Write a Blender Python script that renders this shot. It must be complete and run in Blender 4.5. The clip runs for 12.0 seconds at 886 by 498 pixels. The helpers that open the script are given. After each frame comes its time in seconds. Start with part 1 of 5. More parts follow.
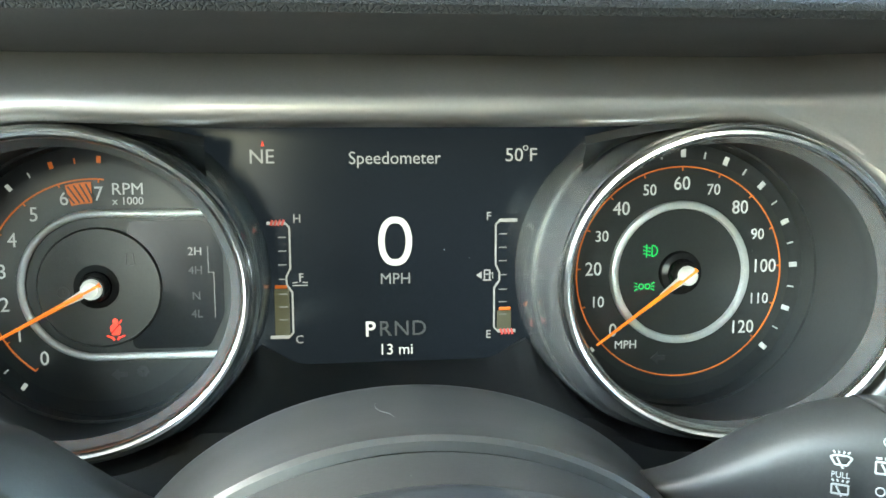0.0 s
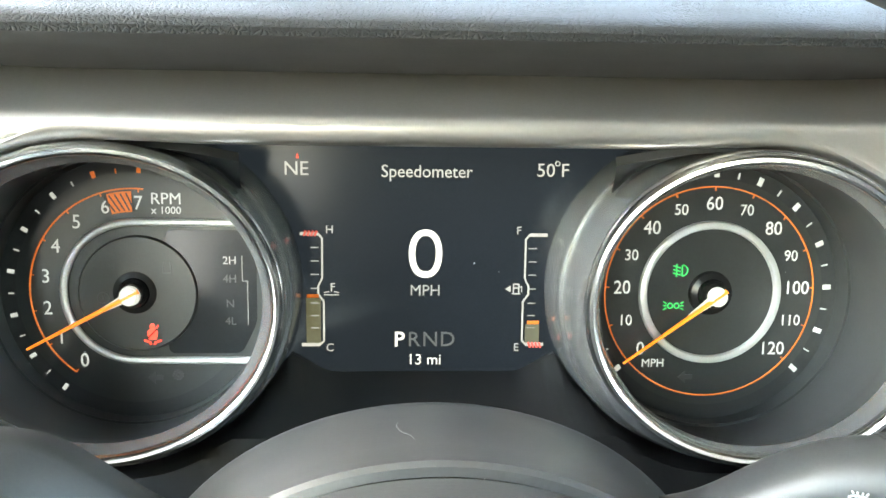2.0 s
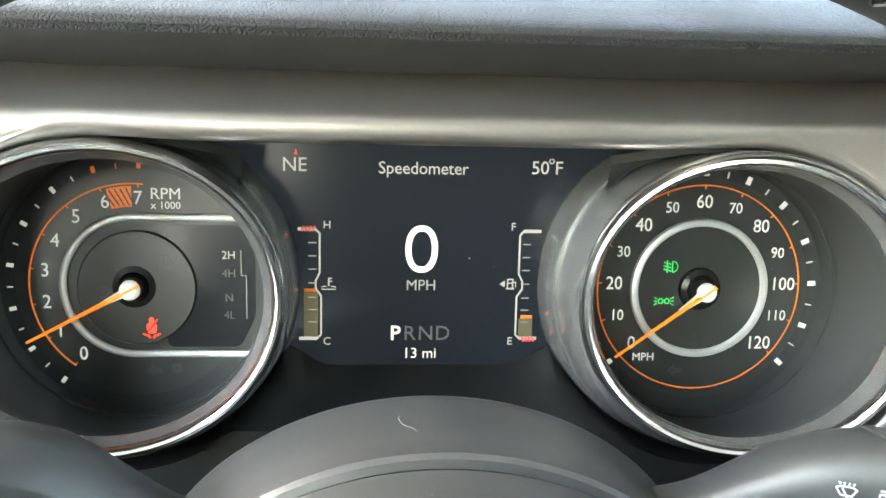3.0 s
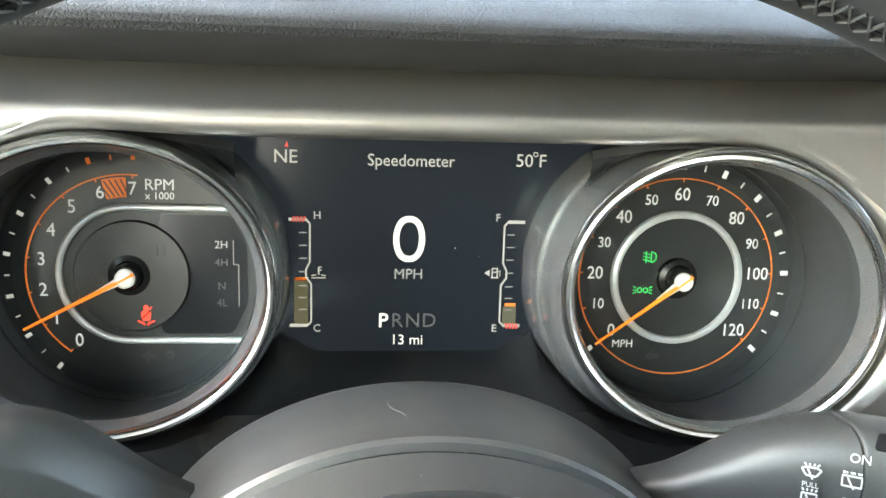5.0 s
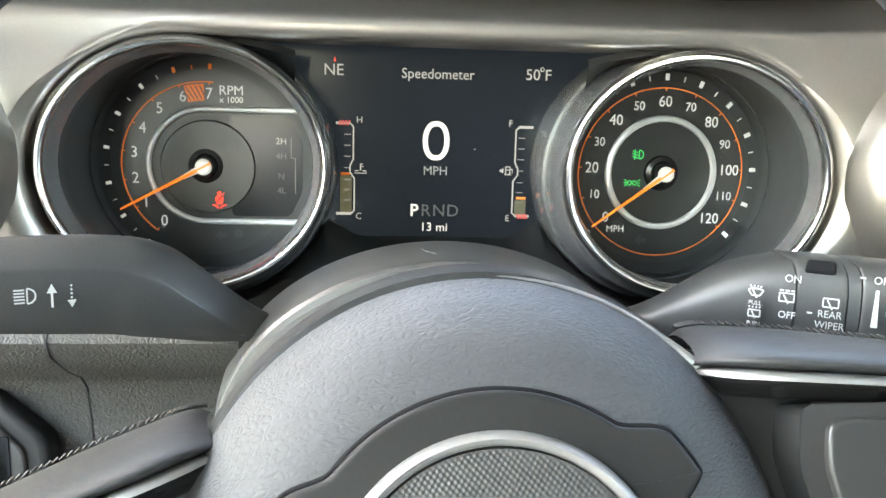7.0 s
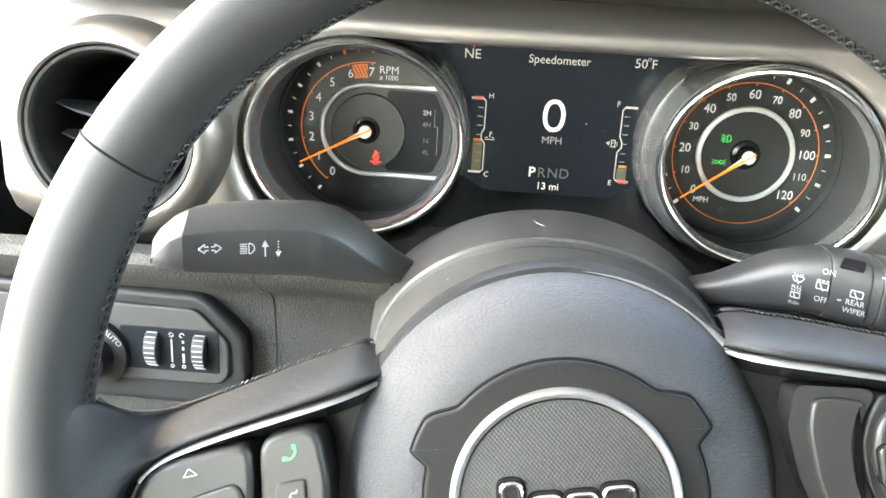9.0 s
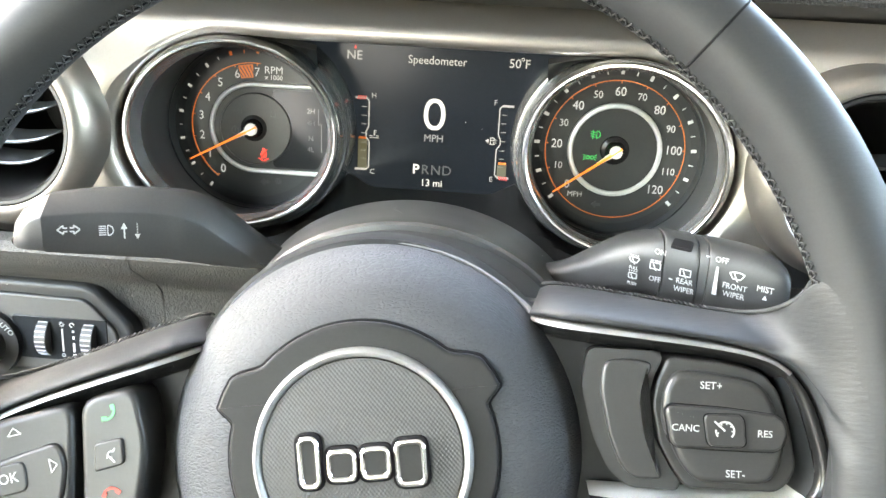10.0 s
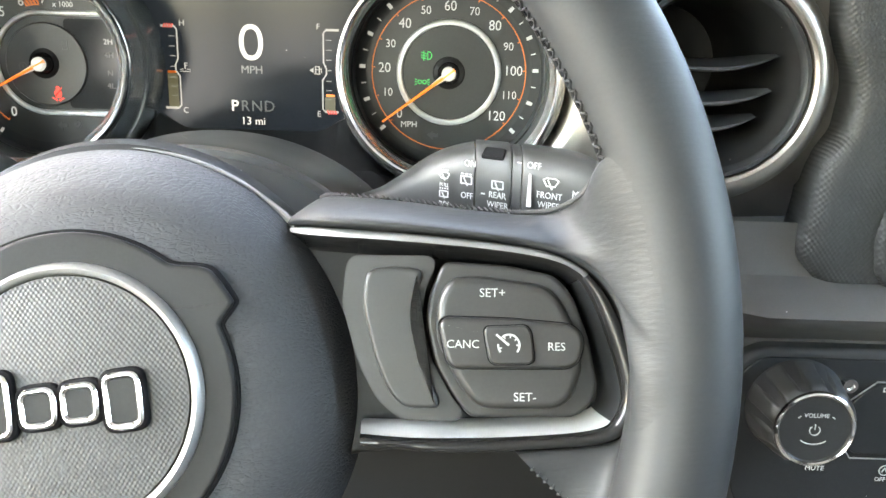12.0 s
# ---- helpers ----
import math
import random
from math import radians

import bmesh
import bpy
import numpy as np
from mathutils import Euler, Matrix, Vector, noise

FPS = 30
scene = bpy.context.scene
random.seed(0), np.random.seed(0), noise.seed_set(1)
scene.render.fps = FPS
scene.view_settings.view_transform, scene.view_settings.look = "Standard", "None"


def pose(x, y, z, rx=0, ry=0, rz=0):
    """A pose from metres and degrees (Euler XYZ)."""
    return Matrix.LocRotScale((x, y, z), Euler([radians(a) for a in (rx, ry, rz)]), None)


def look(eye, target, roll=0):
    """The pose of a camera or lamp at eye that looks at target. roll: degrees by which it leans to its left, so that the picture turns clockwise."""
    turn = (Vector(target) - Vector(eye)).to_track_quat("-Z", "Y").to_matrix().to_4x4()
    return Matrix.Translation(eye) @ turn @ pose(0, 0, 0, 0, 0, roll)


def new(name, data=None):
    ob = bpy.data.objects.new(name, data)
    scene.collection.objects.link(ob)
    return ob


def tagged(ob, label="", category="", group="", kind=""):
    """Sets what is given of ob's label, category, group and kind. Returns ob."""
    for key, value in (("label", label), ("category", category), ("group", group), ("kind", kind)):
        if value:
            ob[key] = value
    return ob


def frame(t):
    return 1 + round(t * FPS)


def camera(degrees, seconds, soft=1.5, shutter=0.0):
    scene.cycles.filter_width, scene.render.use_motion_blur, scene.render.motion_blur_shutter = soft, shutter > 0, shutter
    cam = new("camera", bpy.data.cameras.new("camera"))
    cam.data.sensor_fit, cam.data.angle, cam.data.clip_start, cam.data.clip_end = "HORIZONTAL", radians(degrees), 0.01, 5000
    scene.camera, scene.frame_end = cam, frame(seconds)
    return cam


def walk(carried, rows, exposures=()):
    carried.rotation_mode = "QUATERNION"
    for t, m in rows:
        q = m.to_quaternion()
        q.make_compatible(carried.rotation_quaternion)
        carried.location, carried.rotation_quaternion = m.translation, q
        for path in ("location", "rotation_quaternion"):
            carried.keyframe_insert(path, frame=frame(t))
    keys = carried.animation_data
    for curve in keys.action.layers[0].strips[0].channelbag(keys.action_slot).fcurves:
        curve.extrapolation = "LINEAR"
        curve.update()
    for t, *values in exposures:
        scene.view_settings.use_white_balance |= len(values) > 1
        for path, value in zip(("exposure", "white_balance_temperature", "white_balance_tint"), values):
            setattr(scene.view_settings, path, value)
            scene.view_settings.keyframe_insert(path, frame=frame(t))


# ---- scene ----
cam = camera(54.7, 12.0)
PATH = [
    (0, (-0.019, -0.342, 0.055), (0.204, 1.631, -0.192), -0.2),
    (0.5, (-0.012, -0.334, 0.058), (0.162, 1.643, -0.192), 0.1),
    (1, (-0.012, -0.333, 0.057), (0.135, 1.645, -0.199), 0.4),
    (1.5, (-0.014, -0.34, 0.062), (0.12, 1.636, -0.217), 0.6),
    (2, (-0.013, -0.344, 0.069), (0.104, 1.631, -0.226), 0.8),
    (2.5, (-0.016, -0.346, 0.069), (0.126, 1.625, -0.24), 1.0),
    (3, (-0.021, -0.349, 0.072), (0.149, 1.619, -0.245), 1.3),
    (3.5, (-0.022, -0.353, 0.073), (0.168, 1.611, -0.254), 1.4),
    (5.5, (-0.024, -0.36, 0.077), (0.19, 1.596, -0.283), 1.7),
    (6, (-0.024, -0.361, 0.076), (0.194, 1.593, -0.287), 1.7),
    (6.5, (-0.019, -0.382, 0.069), (0.2, 1.573, -0.293), 1.8),
    (6.8, (-0.021, -0.424, 0.049), (0.128, 1.543, -0.283), 1.3),
    (7, (-0.033, -0.437, 0.041), (0.139, 1.522, -0.323), 1.6),
    (7.2, (-0.041, -0.443, 0.024), (0.112, 1.502, -0.414), 1.9),
    (7.5, (-0.048, -0.449, -0.006), (0.05, 1.493, -0.473), 2.7),
    (7.7, (-0.053, -0.454, 0.006), (0.017, 1.452, -0.594), 3.1),
    (9.3, (-0.025, -0.532, 0.113), (-0.127, 1.354, -0.547), 3.4),
    (9.5, (-0.005, -0.535, 0.111), (-0.106, 1.359, -0.521), 3.6),
    (10, (0.043, -0.541, 0.092), (-0.073, 1.369, -0.489), 3.1),
    (10.5, (0.097, -0.543, 0.089), (-0.026, 1.371, -0.476), 2.4),
    (11, (0.123, -0.524, 0.07), (0.054, 1.399, -0.476), 2.1),
    (11.5, (0.126, -0.505, 0.05), (0.107, 1.423, -0.481), 1.9),
    (12, (0.116, -0.495, 0.042), (0.1, 1.425, -0.518), 1.6),
]
LIGHT = [(0, 5.98, 7450, -6), (0.5, 6.08, 7600, -4), (1, 6.46, 7850, 0), (1.5, 6.6, 7900, 0), (2, 6.5, 8000, 1), (2.5, 6.27, 8100, 2), (5.5, 6.14, 8000, 3), (6.5, 6.1, 7800, 4), (7, 6.05, 8000, 5), (7.5, 5.8, 8500, 8), (9.3, 6.35, 8200, 7), (12, 6.25, 8250, 7)]
walk(cam, [(t, look(eye, target, roll)) for t, eye, target, roll in PATH], LIGHT)

# ---- world and light ----
world = bpy.data.worlds.new("sky")
scene.world = world
world.use_nodes = True
wn = world.node_tree
sky = wn.nodes.new("ShaderNodeTexSky")
sky.sky_type = "NISHITA"
sky.sun_disc = False
sky.sun_elevation, sky.sun_rotation = radians(55), radians(-75)
sky.dust_density, sky.ozone_density = 2.0, 0.8
wn.nodes["Background"].inputs["Strength"].default_value = 0.15
wn.links.new(sky.outputs["Color"], wn.nodes["Background"].inputs["Color"])
sun_data = bpy.data.lights.new("sun", "SUN")
sun_data.energy, sun_data.angle, sun_data.color = 0.12, radians(60), (1.0, 0.97, 0.93)
sun = new("sun", sun_data)
sun.matrix_world = look((-2.9, 0.6, 4.3), (0, -0.2, 0))


# ---- materials ----
def material(name, colour, rough=0.5, metal=0.0, bump=0.0, scale=400.0, kind="noise", vary=0.12, emit=None, strength=0.0, coat=0.0, spec=0.5, stretch=None, dust=0.0):
    m = bpy.data.materials.new(name)
    m.use_nodes = True
    n, l = m.node_tree.nodes, m.node_tree.links
    b = n["Principled BSDF"]
    b.inputs["Metallic"].default_value = metal
    b.inputs["Coat Weight"].default_value = coat
    b.inputs["Coat Roughness"].default_value = 0.05
    b.inputs["Specular IOR Level"].default_value = spec
    co = n.new("ShaderNodeTexCoord")
    big = n.new("ShaderNodeTexNoise")
    big.inputs["Scale"].default_value, big.inputs["Detail"].default_value = 18.0, 4.0
    l.new(co.outputs["Object"], big.inputs["Vector"])
    fine = n.new("ShaderNodeTexNoise")
    fine.inputs["Scale"].default_value, fine.inputs["Detail"].default_value = 900.0, 2.0
    l.new(co.outputs["Object"], fine.inputs["Vector"])
    mixed = n.new("ShaderNodeMath")
    mixed.operation = "ADD"
    l.new(big.outputs["Fac"], mixed.inputs[0])
    l.new(fine.outputs["Fac"], mixed.inputs[1])
    ramp = n.new("ShaderNodeMapRange")
    ramp.inputs["From Min"].default_value, ramp.inputs["From Max"].default_value = 0.6, 1.4
    ramp.inputs["To Min"].default_value, ramp.inputs["To Max"].default_value = 1 - vary, 1 + vary
    l.new(mixed.outputs[0], ramp.inputs["Value"])
    tone = n.new("ShaderNodeVectorMath")
    tone.operation = "SCALE"
    tone.inputs[0].default_value = colour
    l.new(ramp.outputs["Result"], tone.inputs["Scale"])
    last = tone.outputs["Vector"]
    if dust:
        spots = n.new("ShaderNodeTexVoronoi")
        spots.inputs["Scale"].default_value = 95.0
        l.new(co.outputs["Object"], spots.inputs["Vector"])
        rare = n.new("ShaderNodeMapRange")
        rare.inputs["From Min"].default_value, rare.inputs["From Max"].default_value = 0.035, 0.02
        l.new(spots.outputs["Distance"], rare.inputs["Value"])
        pick = n.new("ShaderNodeSeparateColor")
        l.new(spots.outputs["Color"], pick.inputs["Color"])
        some = n.new("ShaderNodeMath")
        some.operation = "GREATER_THAN"
        some.inputs[1].default_value = 1 - dust
        l.new(pick.outputs["Red"], some.inputs[0])
        both = n.new("ShaderNodeMath")
        both.operation = "MULTIPLY"
        l.new(rare.outputs["Result"], both.inputs[0])
        l.new(some.outputs[0], both.inputs[1])
        mix = n.new("ShaderNodeMix")
        mix.data_type = "RGBA"
        l.new(both.outputs[0], mix.inputs["Factor"])
        l.new(last, mix.inputs["A"])
        mix.inputs["B"].default_value = (0.6, 0.6, 0.58, 1)
        last = mix.outputs["Result"]
    l.new(last, b.inputs["Base Color"])
    gloss = n.new("ShaderNodeMapRange")
    gloss.inputs["From Min"].default_value, gloss.inputs["From Max"].default_value = 0.3, 0.7
    gloss.inputs["To Min"].default_value, gloss.inputs["To Max"].default_value = rough * 0.9, min(1.0, rough * 1.12)
    l.new(big.outputs["Fac"], gloss.inputs["Value"])
    l.new(gloss.outputs["Result"], b.inputs["Roughness"])
    if bump:
        place = co.outputs["Object"]
        if stretch:
            mp = n.new("ShaderNodeMapping")
            mp.inputs["Scale"].default_value = stretch
            l.new(place, mp.inputs["Vector"])
            place = mp.outputs["Vector"]
        if kind in ("noise", "crease"):
            tex = n.new("ShaderNodeTexNoise")
            tex.inputs["Scale"].default_value, tex.inputs["Detail"].default_value = scale, 3.0
            l.new(place, tex.inputs["Vector"])
            height = tex.outputs["Fac"]
        elif kind == "leather":
            warp = n.new("ShaderNodeTexNoise")
            warp.inputs["Scale"].default_value = scale * 0.5
            l.new(place, warp.inputs["Vector"])
            push = n.new("ShaderNodeVectorMath")
            push.operation = "MULTIPLY_ADD"
            push.inputs[1].default_value = (1.6 / scale,) * 3
            l.new(warp.outputs["Color"], push.inputs[0])
            l.new(place, push.inputs[2])
            tex = n.new("ShaderNodeTexVoronoi")
            tex.feature = "DISTANCE_TO_EDGE"
            tex.inputs["Scale"].default_value = scale
            l.new(push.outputs["Vector"], tex.inputs["Vector"])
            clip = n.new("ShaderNodeMapRange")
            clip.inputs["From Max"].default_value = 0.28
            clip.interpolation_type = "SMOOTHSTEP"
            l.new(tex.outputs["Distance"], clip.inputs["Value"])
            height = clip.outputs["Result"]
        else:
            sep = n.new("ShaderNodeSeparateXYZ")
            l.new(place, sep.inputs["Vector"])
            waves = []
            for ax, k in (("X", 1.0), ("Y", 0.75)):
                mu = n.new("ShaderNodeMath")
                mu.operation = "MULTIPLY"
                mu.inputs[1].default_value = scale * k
                l.new(sep.outputs[ax], mu.inputs[0])
                si = n.new("ShaderNodeMath")
                si.operation = "SINE"
                l.new(mu.outputs[0], si.inputs[0])
                waves.append(si.outputs[0])
            pr = n.new("ShaderNodeMath")
            pr.operation = "MULTIPLY"
            l.new(waves[0], pr.inputs[0])
            l.new(waves[1], pr.inputs[1])
            height = pr.outputs[0]
        bp = n.new("ShaderNodeBump")
        bp.inputs["Strength"].default_value = min(1.0, bump)
        bp.inputs["Distance"].default_value = {"noise": 0.0003, "crease": 0.0014}.get(kind, 0.0006)
        l.new(height, bp.inputs["Height"])
        l.new(bp.outputs["Normal"], b.inputs["Normal"])
    if emit:
        b.inputs["Emission Color"].default_value = (*emit, 1)
        b.inputs["Emission Strength"].default_value = strength
    return m


FASCIA = material("bronze_silver_paint", (0.285, 0.262, 0.239), 0.36, 0.9, 0.05, 1500, dust=0.12, vary=0.05)
PAD = material("grained_dash_vinyl", (0.023, 0.023, 0.0227), 0.8, 0, 0.55, 560, "leather", spec=0.05)
UNDERPAD = material("smooth_dash_vinyl", (0.030, 0.030, 0.0295), 0.62, 0, 0.10, 700, spec=0.22)
HUB = material("grained_airbag_vinyl", (0.038, 0.040, 0.043), 0.6, 0, 0.36, 500, "leather", stretch=(0.65, 1.35, 1.0), spec=0.30)
RIM = material("smooth_wheel_leather", (0.021, 0.022, 0.023), 0.52, 0, 0.06, 130, "crease", stretch=(1.0, 4.5, 1.0), spec=0.28)
WEB = material("creased_wheel_leather", (0.021, 0.022, 0.023), 0.52, 0, 0.16, 130, "crease", stretch=(1.0, 4.5, 1.0), spec=0.28)
LOWDASH = material("grained_lower_vinyl", (0.045, 0.045, 0.043), 0.62, 0, 0.45, 420, "leather", spec=0.2)
STALK = material("matt_stalk_plastic", (0.028, 0.029, 0.029), 0.46, 0, 0.1, 1100, spec=0.4)
BUTTON = material("soft_button_plastic", (0.023, 0.023, 0.0225), 0.38, 0, 0.10, 1300, spec=0.42)
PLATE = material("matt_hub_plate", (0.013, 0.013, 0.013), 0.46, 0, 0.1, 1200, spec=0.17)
SHROUD = material("satin_shroud_plastic", (0.046, 0.046, 0.045), 0.38, 0, 0.1, 1100, dust=0.45)
DISC = material("diamond_hub_disc", (0.026, 0.026, 0.0255), 0.44, 0, 0.22, 4000, "diamond")
PLASTIC = material("black_moulded_plastic", (0.029, 0.030, 0.030), 0.5, 0, 0.35, 1400, vary=0.2)
SATIN = material("satin_black_plastic", (0.020, 0.021, 0.022), 0.36, 0, 0.1, 900, dust=0.15, spec=0.32)
BEVEL = material("gloss_black_frame", (0.012, 0.012, 0.012), 0.22, 0, 0.05, 900, spec=0.3)
SLAT = material("satin_vent_slat", (0.030, 0.032, 0.034), 0.3, 0, 0.05, 900, spec=0.5)
GLOSS = material("gloss_black_plastic", (0.014, 0.0155, 0.017), 0.16, 0, 0, dust=0.25, spec=0.3)
DIAL = material("dial_black", (0.026, 0.028, 0.027), 0.34, 0, 0.1, 1200, dust=0.35)
BOWL = material("bowl_black", (0.026, 0.028, 0.028), 0.4, 0, 0.05, 800, dust=0.25, spec=0.38)
TUBE = material("dark_satin_tube", (0.22, 0.22, 0.216), 0.23, 0.75, 0.03, 900)
BEZEL = material("satin_chrome_bezel", (0.66, 0.66, 0.65), 0.2, 1.0, vary=0.04)
CHROME = material("polished_chrome", (0.72, 0.72, 0.72), 0.12, 1.0, vary=0.03)
SILVER = material("satin_silver", (0.60, 0.60, 0.585), 0.4, 0.45, 0.04, 1200, vary=0.04)
TRIM = material("satin_dark_silver_trim", (0.28, 0.277, 0.274), 0.46, 0.7, vary=0.05)
SCREEN = material("dark_display_glass", (0.006, 0.007, 0.009), 0.15, 0, spec=0.16, emit=(0.25, 0.35, 0.5), strength=0.0008, dust=0.5)
WHITE = material("lit_white", (0.40, 0.41, 0.40), 0.5, emit=(0.9, 0.95, 1.0), strength=0.007)
SCREENWHITE = material("screen_white", (0.2, 0.2, 0.2), 0.5, emit=(0.95, 0.97, 1.0), strength=0.017)
SCREENSOFT = material("screen_soft_white", (0.12, 0.12, 0.12), 0.5, emit=(0.95, 0.97, 1.0), strength=0.0085)
SCREENGREY = material("screen_grey", (0.05, 0.05, 0.05), 0.5, emit=(0.6, 0.65, 0.7), strength=0.010)
SCREENDIM = material("screen_dim", (0.03, 0.03, 0.03), 0.5, emit=(0.4, 0.45, 0.5), strength=0.0038)
SCREENOLIVE = material("screen_olive", (0.03, 0.03, 0.02), 0.5, emit=(0.45, 0.45, 0.25), strength=0.003)
ORANGE = material("lit_orange", (0.55, 0.14, 0.02), 0.45, emit=(1.0, 0.22, 0.03), strength=0.005)
NEEDLE = material("needle_orange", (0.85, 0.24, 0.03), 0.35, emit=(1.0, 0.2, 0.015), strength=0.012)
RED = material("lit_red", (0.7, 0.03, 0.03), 0.5, emit=(1.0, 0.07, 0.03), strength=0.022)
HATCH = material("screen_red", (0.34, 0.03, 0.025), 0.6, emit=(1.0, 0.10, 0.06), strength=0.006)
GREEN = material("lit_green", (0.02, 0.5, 0.1), 0.5, emit=(0.03, 0.9, 0.22), strength=0.011)
GREENPRINT = material("green_print", (0.06, 0.34, 0.12), 0.5)
REDPRINT = material("red_print", (0.36, 0.035, 0.025), 0.5)
PRINT = material("white_print", (0.38, 0.38, 0.375), 0.55)
GHOST = material("unlit_symbol", (0.048, 0.050, 0.050), 0.5)
THREAD = material("black_thread", (0.026, 0.0265, 0.027), 0.6, 0, 0.4, 3000, spec=0.3)
# Near-black: seams and badge ground, and painted shade for gaps and the notch.
GAP = material("near_black_gap_shade", (0.007, 0.007, 0.008), 0.85, spec=0.1)
KNURL = material("knurled_black", (0.021, 0.022, 0.022), 0.52, 0, 0.32, 2800, "diamond", spec=0.22)
BOUNCE_LINING = material("pale_bounce_lining", (0.40, 0.40, 0.39), 0.9, 0, 0.4, 500)
CARPET = material("dark_carpet", (0.04, 0.04, 0.04), 0.95, 0, 0.8, 900)
CONCRETE = material("pale_concrete", (0.36, 0.34, 0.30), 0.9, 0, 0.5, 60)


# ---- building helpers ----
def thing(name, label, category, m=None, group="", kind=""):
    ob = new(name)
    ob.empty_display_size = 0.02
    ob.matrix_basis = m or Matrix()
    return tagged(ob, label, category, group, kind)


def part(name, bm, mat, parent=None, label="", m=None, sharp=40, kind=""):
    bmesh.ops.recalc_face_normals(bm, faces=bm.faces)
    me = bpy.data.meshes.new(name)
    bm.to_mesh(me)
    bm.free()
    me.shade_smooth()
    me.set_sharp_from_angle(angle=radians(sharp))
    me.materials.append(mat)
    ob = new(name, me)
    ob.parent = parent
    if m:
        ob.matrix_basis = m
    return tagged(ob, label, kind=kind)


def loft(rows, close_u=False, close_v=False, caps=False):
    """A skin over rows of points: close_u joins each row's ends, close_v joins last row to first."""
    bm = bmesh.new()
    vs = [[bm.verts.new(p) for p in r] for r in rows]
    nr, nc = len(vs), len(vs[0])
    for i in range(nr if close_v else nr - 1):
        for j in range(nc if close_u else nc - 1):
            a, b, c, d = vs[i][j], vs[i][(j + 1) % nc], vs[(i + 1) % nr][(j + 1) % nc], vs[(i + 1) % nr][j]
            bm.faces.new((a, b, c, d))
    if caps:
        bm.faces.new(vs[0][::-1])
        bm.faces.new(vs[-1])
    return bm


def lathe(profile, seg=64, a0=0, a1=360, squash=1.0):
    """Turns (radius, height) points round local z."""
    full = abs(a1 - a0 - 360) < 1e-6
    cnt = seg if full else seg + 1
    rows = [[(r * math.cos(radians(a0 + (a1 - a0) * i / seg)), squash * r * math.sin(radians(a0 + (a1 - a0) * i / seg)), h) for i in range(cnt)] for r, h in profile]
    bm = loft(rows, close_u=full)
    bmesh.ops.remove_doubles(bm, verts=bm.verts, dist=1e-7)
    return bm


def inset(pts, d):
    out = []
    k = len(pts)
    for i in range(k):
        p0, p1, p2 = Vector(pts[i - 1]), Vector(pts[i]), Vector(pts[(i + 1) % k])
        e1, e2 = (p1 - p0).normalized(), (p2 - p1).normalized()
        n1, n2 = Vector((-e1.y, e1.x)), Vector((-e2.y, e2.x))
        nn = n1 + n2
        if nn.length < 1e-6:
            nn = n1
        nn = nn.normalized()
        out.append(p1 + nn * d / max(0.5, nn.dot(n1)))
    return out


def rounded(pts, r, seg=5):
    """Rounds the corners of a polygon (counter-clockwise)."""
    out = []
    k = len(pts)
    for i in range(k):
        p0, p1, p2 = Vector(pts[i - 1]), Vector(pts[i]), Vector(pts[(i + 1) % k])
        rr = min(r, (p1 - p0).length * 0.48, (p2 - p1).length * 0.48)
        a, b = p1 + (p0 - p1).normalized() * rr, p1 + (p2 - p1).normalized() * rr
        for s in range(seg + 1):
            t = s / seg
            out.append(a * (1 - t) ** 2 + p1 * 2 * t * (1 - t) + b * t * t)
    return out


def rect(w, h, r=0.0, cx=0.0, cy=0.0):
    p = [(cx - w / 2, cy - h / 2), (cx + w / 2, cy - h / 2), (cx + w / 2, cy + h / 2), (cx - w / 2, cy + h / 2)]
    return rounded(p, r) if r else [Vector(q) for q in p]


def prism(outline, z0, z1, bevel=0.0, steps=3):
    """A plate from an outline, z0 to z1, with a rounded upper edge."""
    rows = [[(p[0], p[1], z0) for p in outline]]
    if bevel:
        for s in range(steps + 1):
            a = s / steps * math.pi / 2
            rows.append([(p[0], p[1], z1 - bevel + bevel * math.sin(a)) for p in inset(outline, bevel * (1 - math.cos(a)))])
        rows.append([(p[0], p[1], z1) for p in inset(outline, bevel * 1.25)])
    else:
        rows.append([(p[0], p[1], z1) for p in outline])
    return loft(rows, close_u=True, caps=True)


def frame_plate(outer, width, z0, z1, bevel=0.0005):
    """A flat ring of a given width round an outline, with eased edges."""
    rows = [(0, z0), (0, z1 - bevel), (bevel, z1), (width - bevel, z1), (width, z1 - bevel), (width, z0)]
    return loft([[(p[0], p[1], z) for p in inset(outer, d)] for d, z in rows], close_u=True)


def tube(path, radius, seg=10, flat=1.0, closed=False):
    """A round cord along a path; radius may be a list."""
    k = len(path)
    rows = []
    for i in range(k):
        p = Vector(path[i])
        q0 = Vector(path[(i - 1) % k] if closed else path[max(0, i - 1)])
        q1 = Vector(path[(i + 1) % k] if closed else path[min(k - 1, i + 1)])
        t = (q1 - q0).normalized()
        side = t.cross(Vector((0, 0, 1)))
        if side.length < 1e-4:
            side = t.cross(Vector((0, 1, 0)))
        side.normalize()
        up = side.cross(t)
        r = radius[i] if isinstance(radius, list) else radius
        rows.append([p + side * r * math.cos(a) + up * r * flat * math.sin(a) for a in [2 * math.pi * s / seg for s in range(seg)]])
    return loft(rows, close_u=True, close_v=closed, caps=not closed)


def merge(bms):
    out = bmesh.new()
    for b in bms:
        me = bpy.data.meshes.new("tmp")
        b.to_mesh(me)
        b.free()
        out.from_mesh(me)
        bpy.data.meshes.remove(me)
    return out


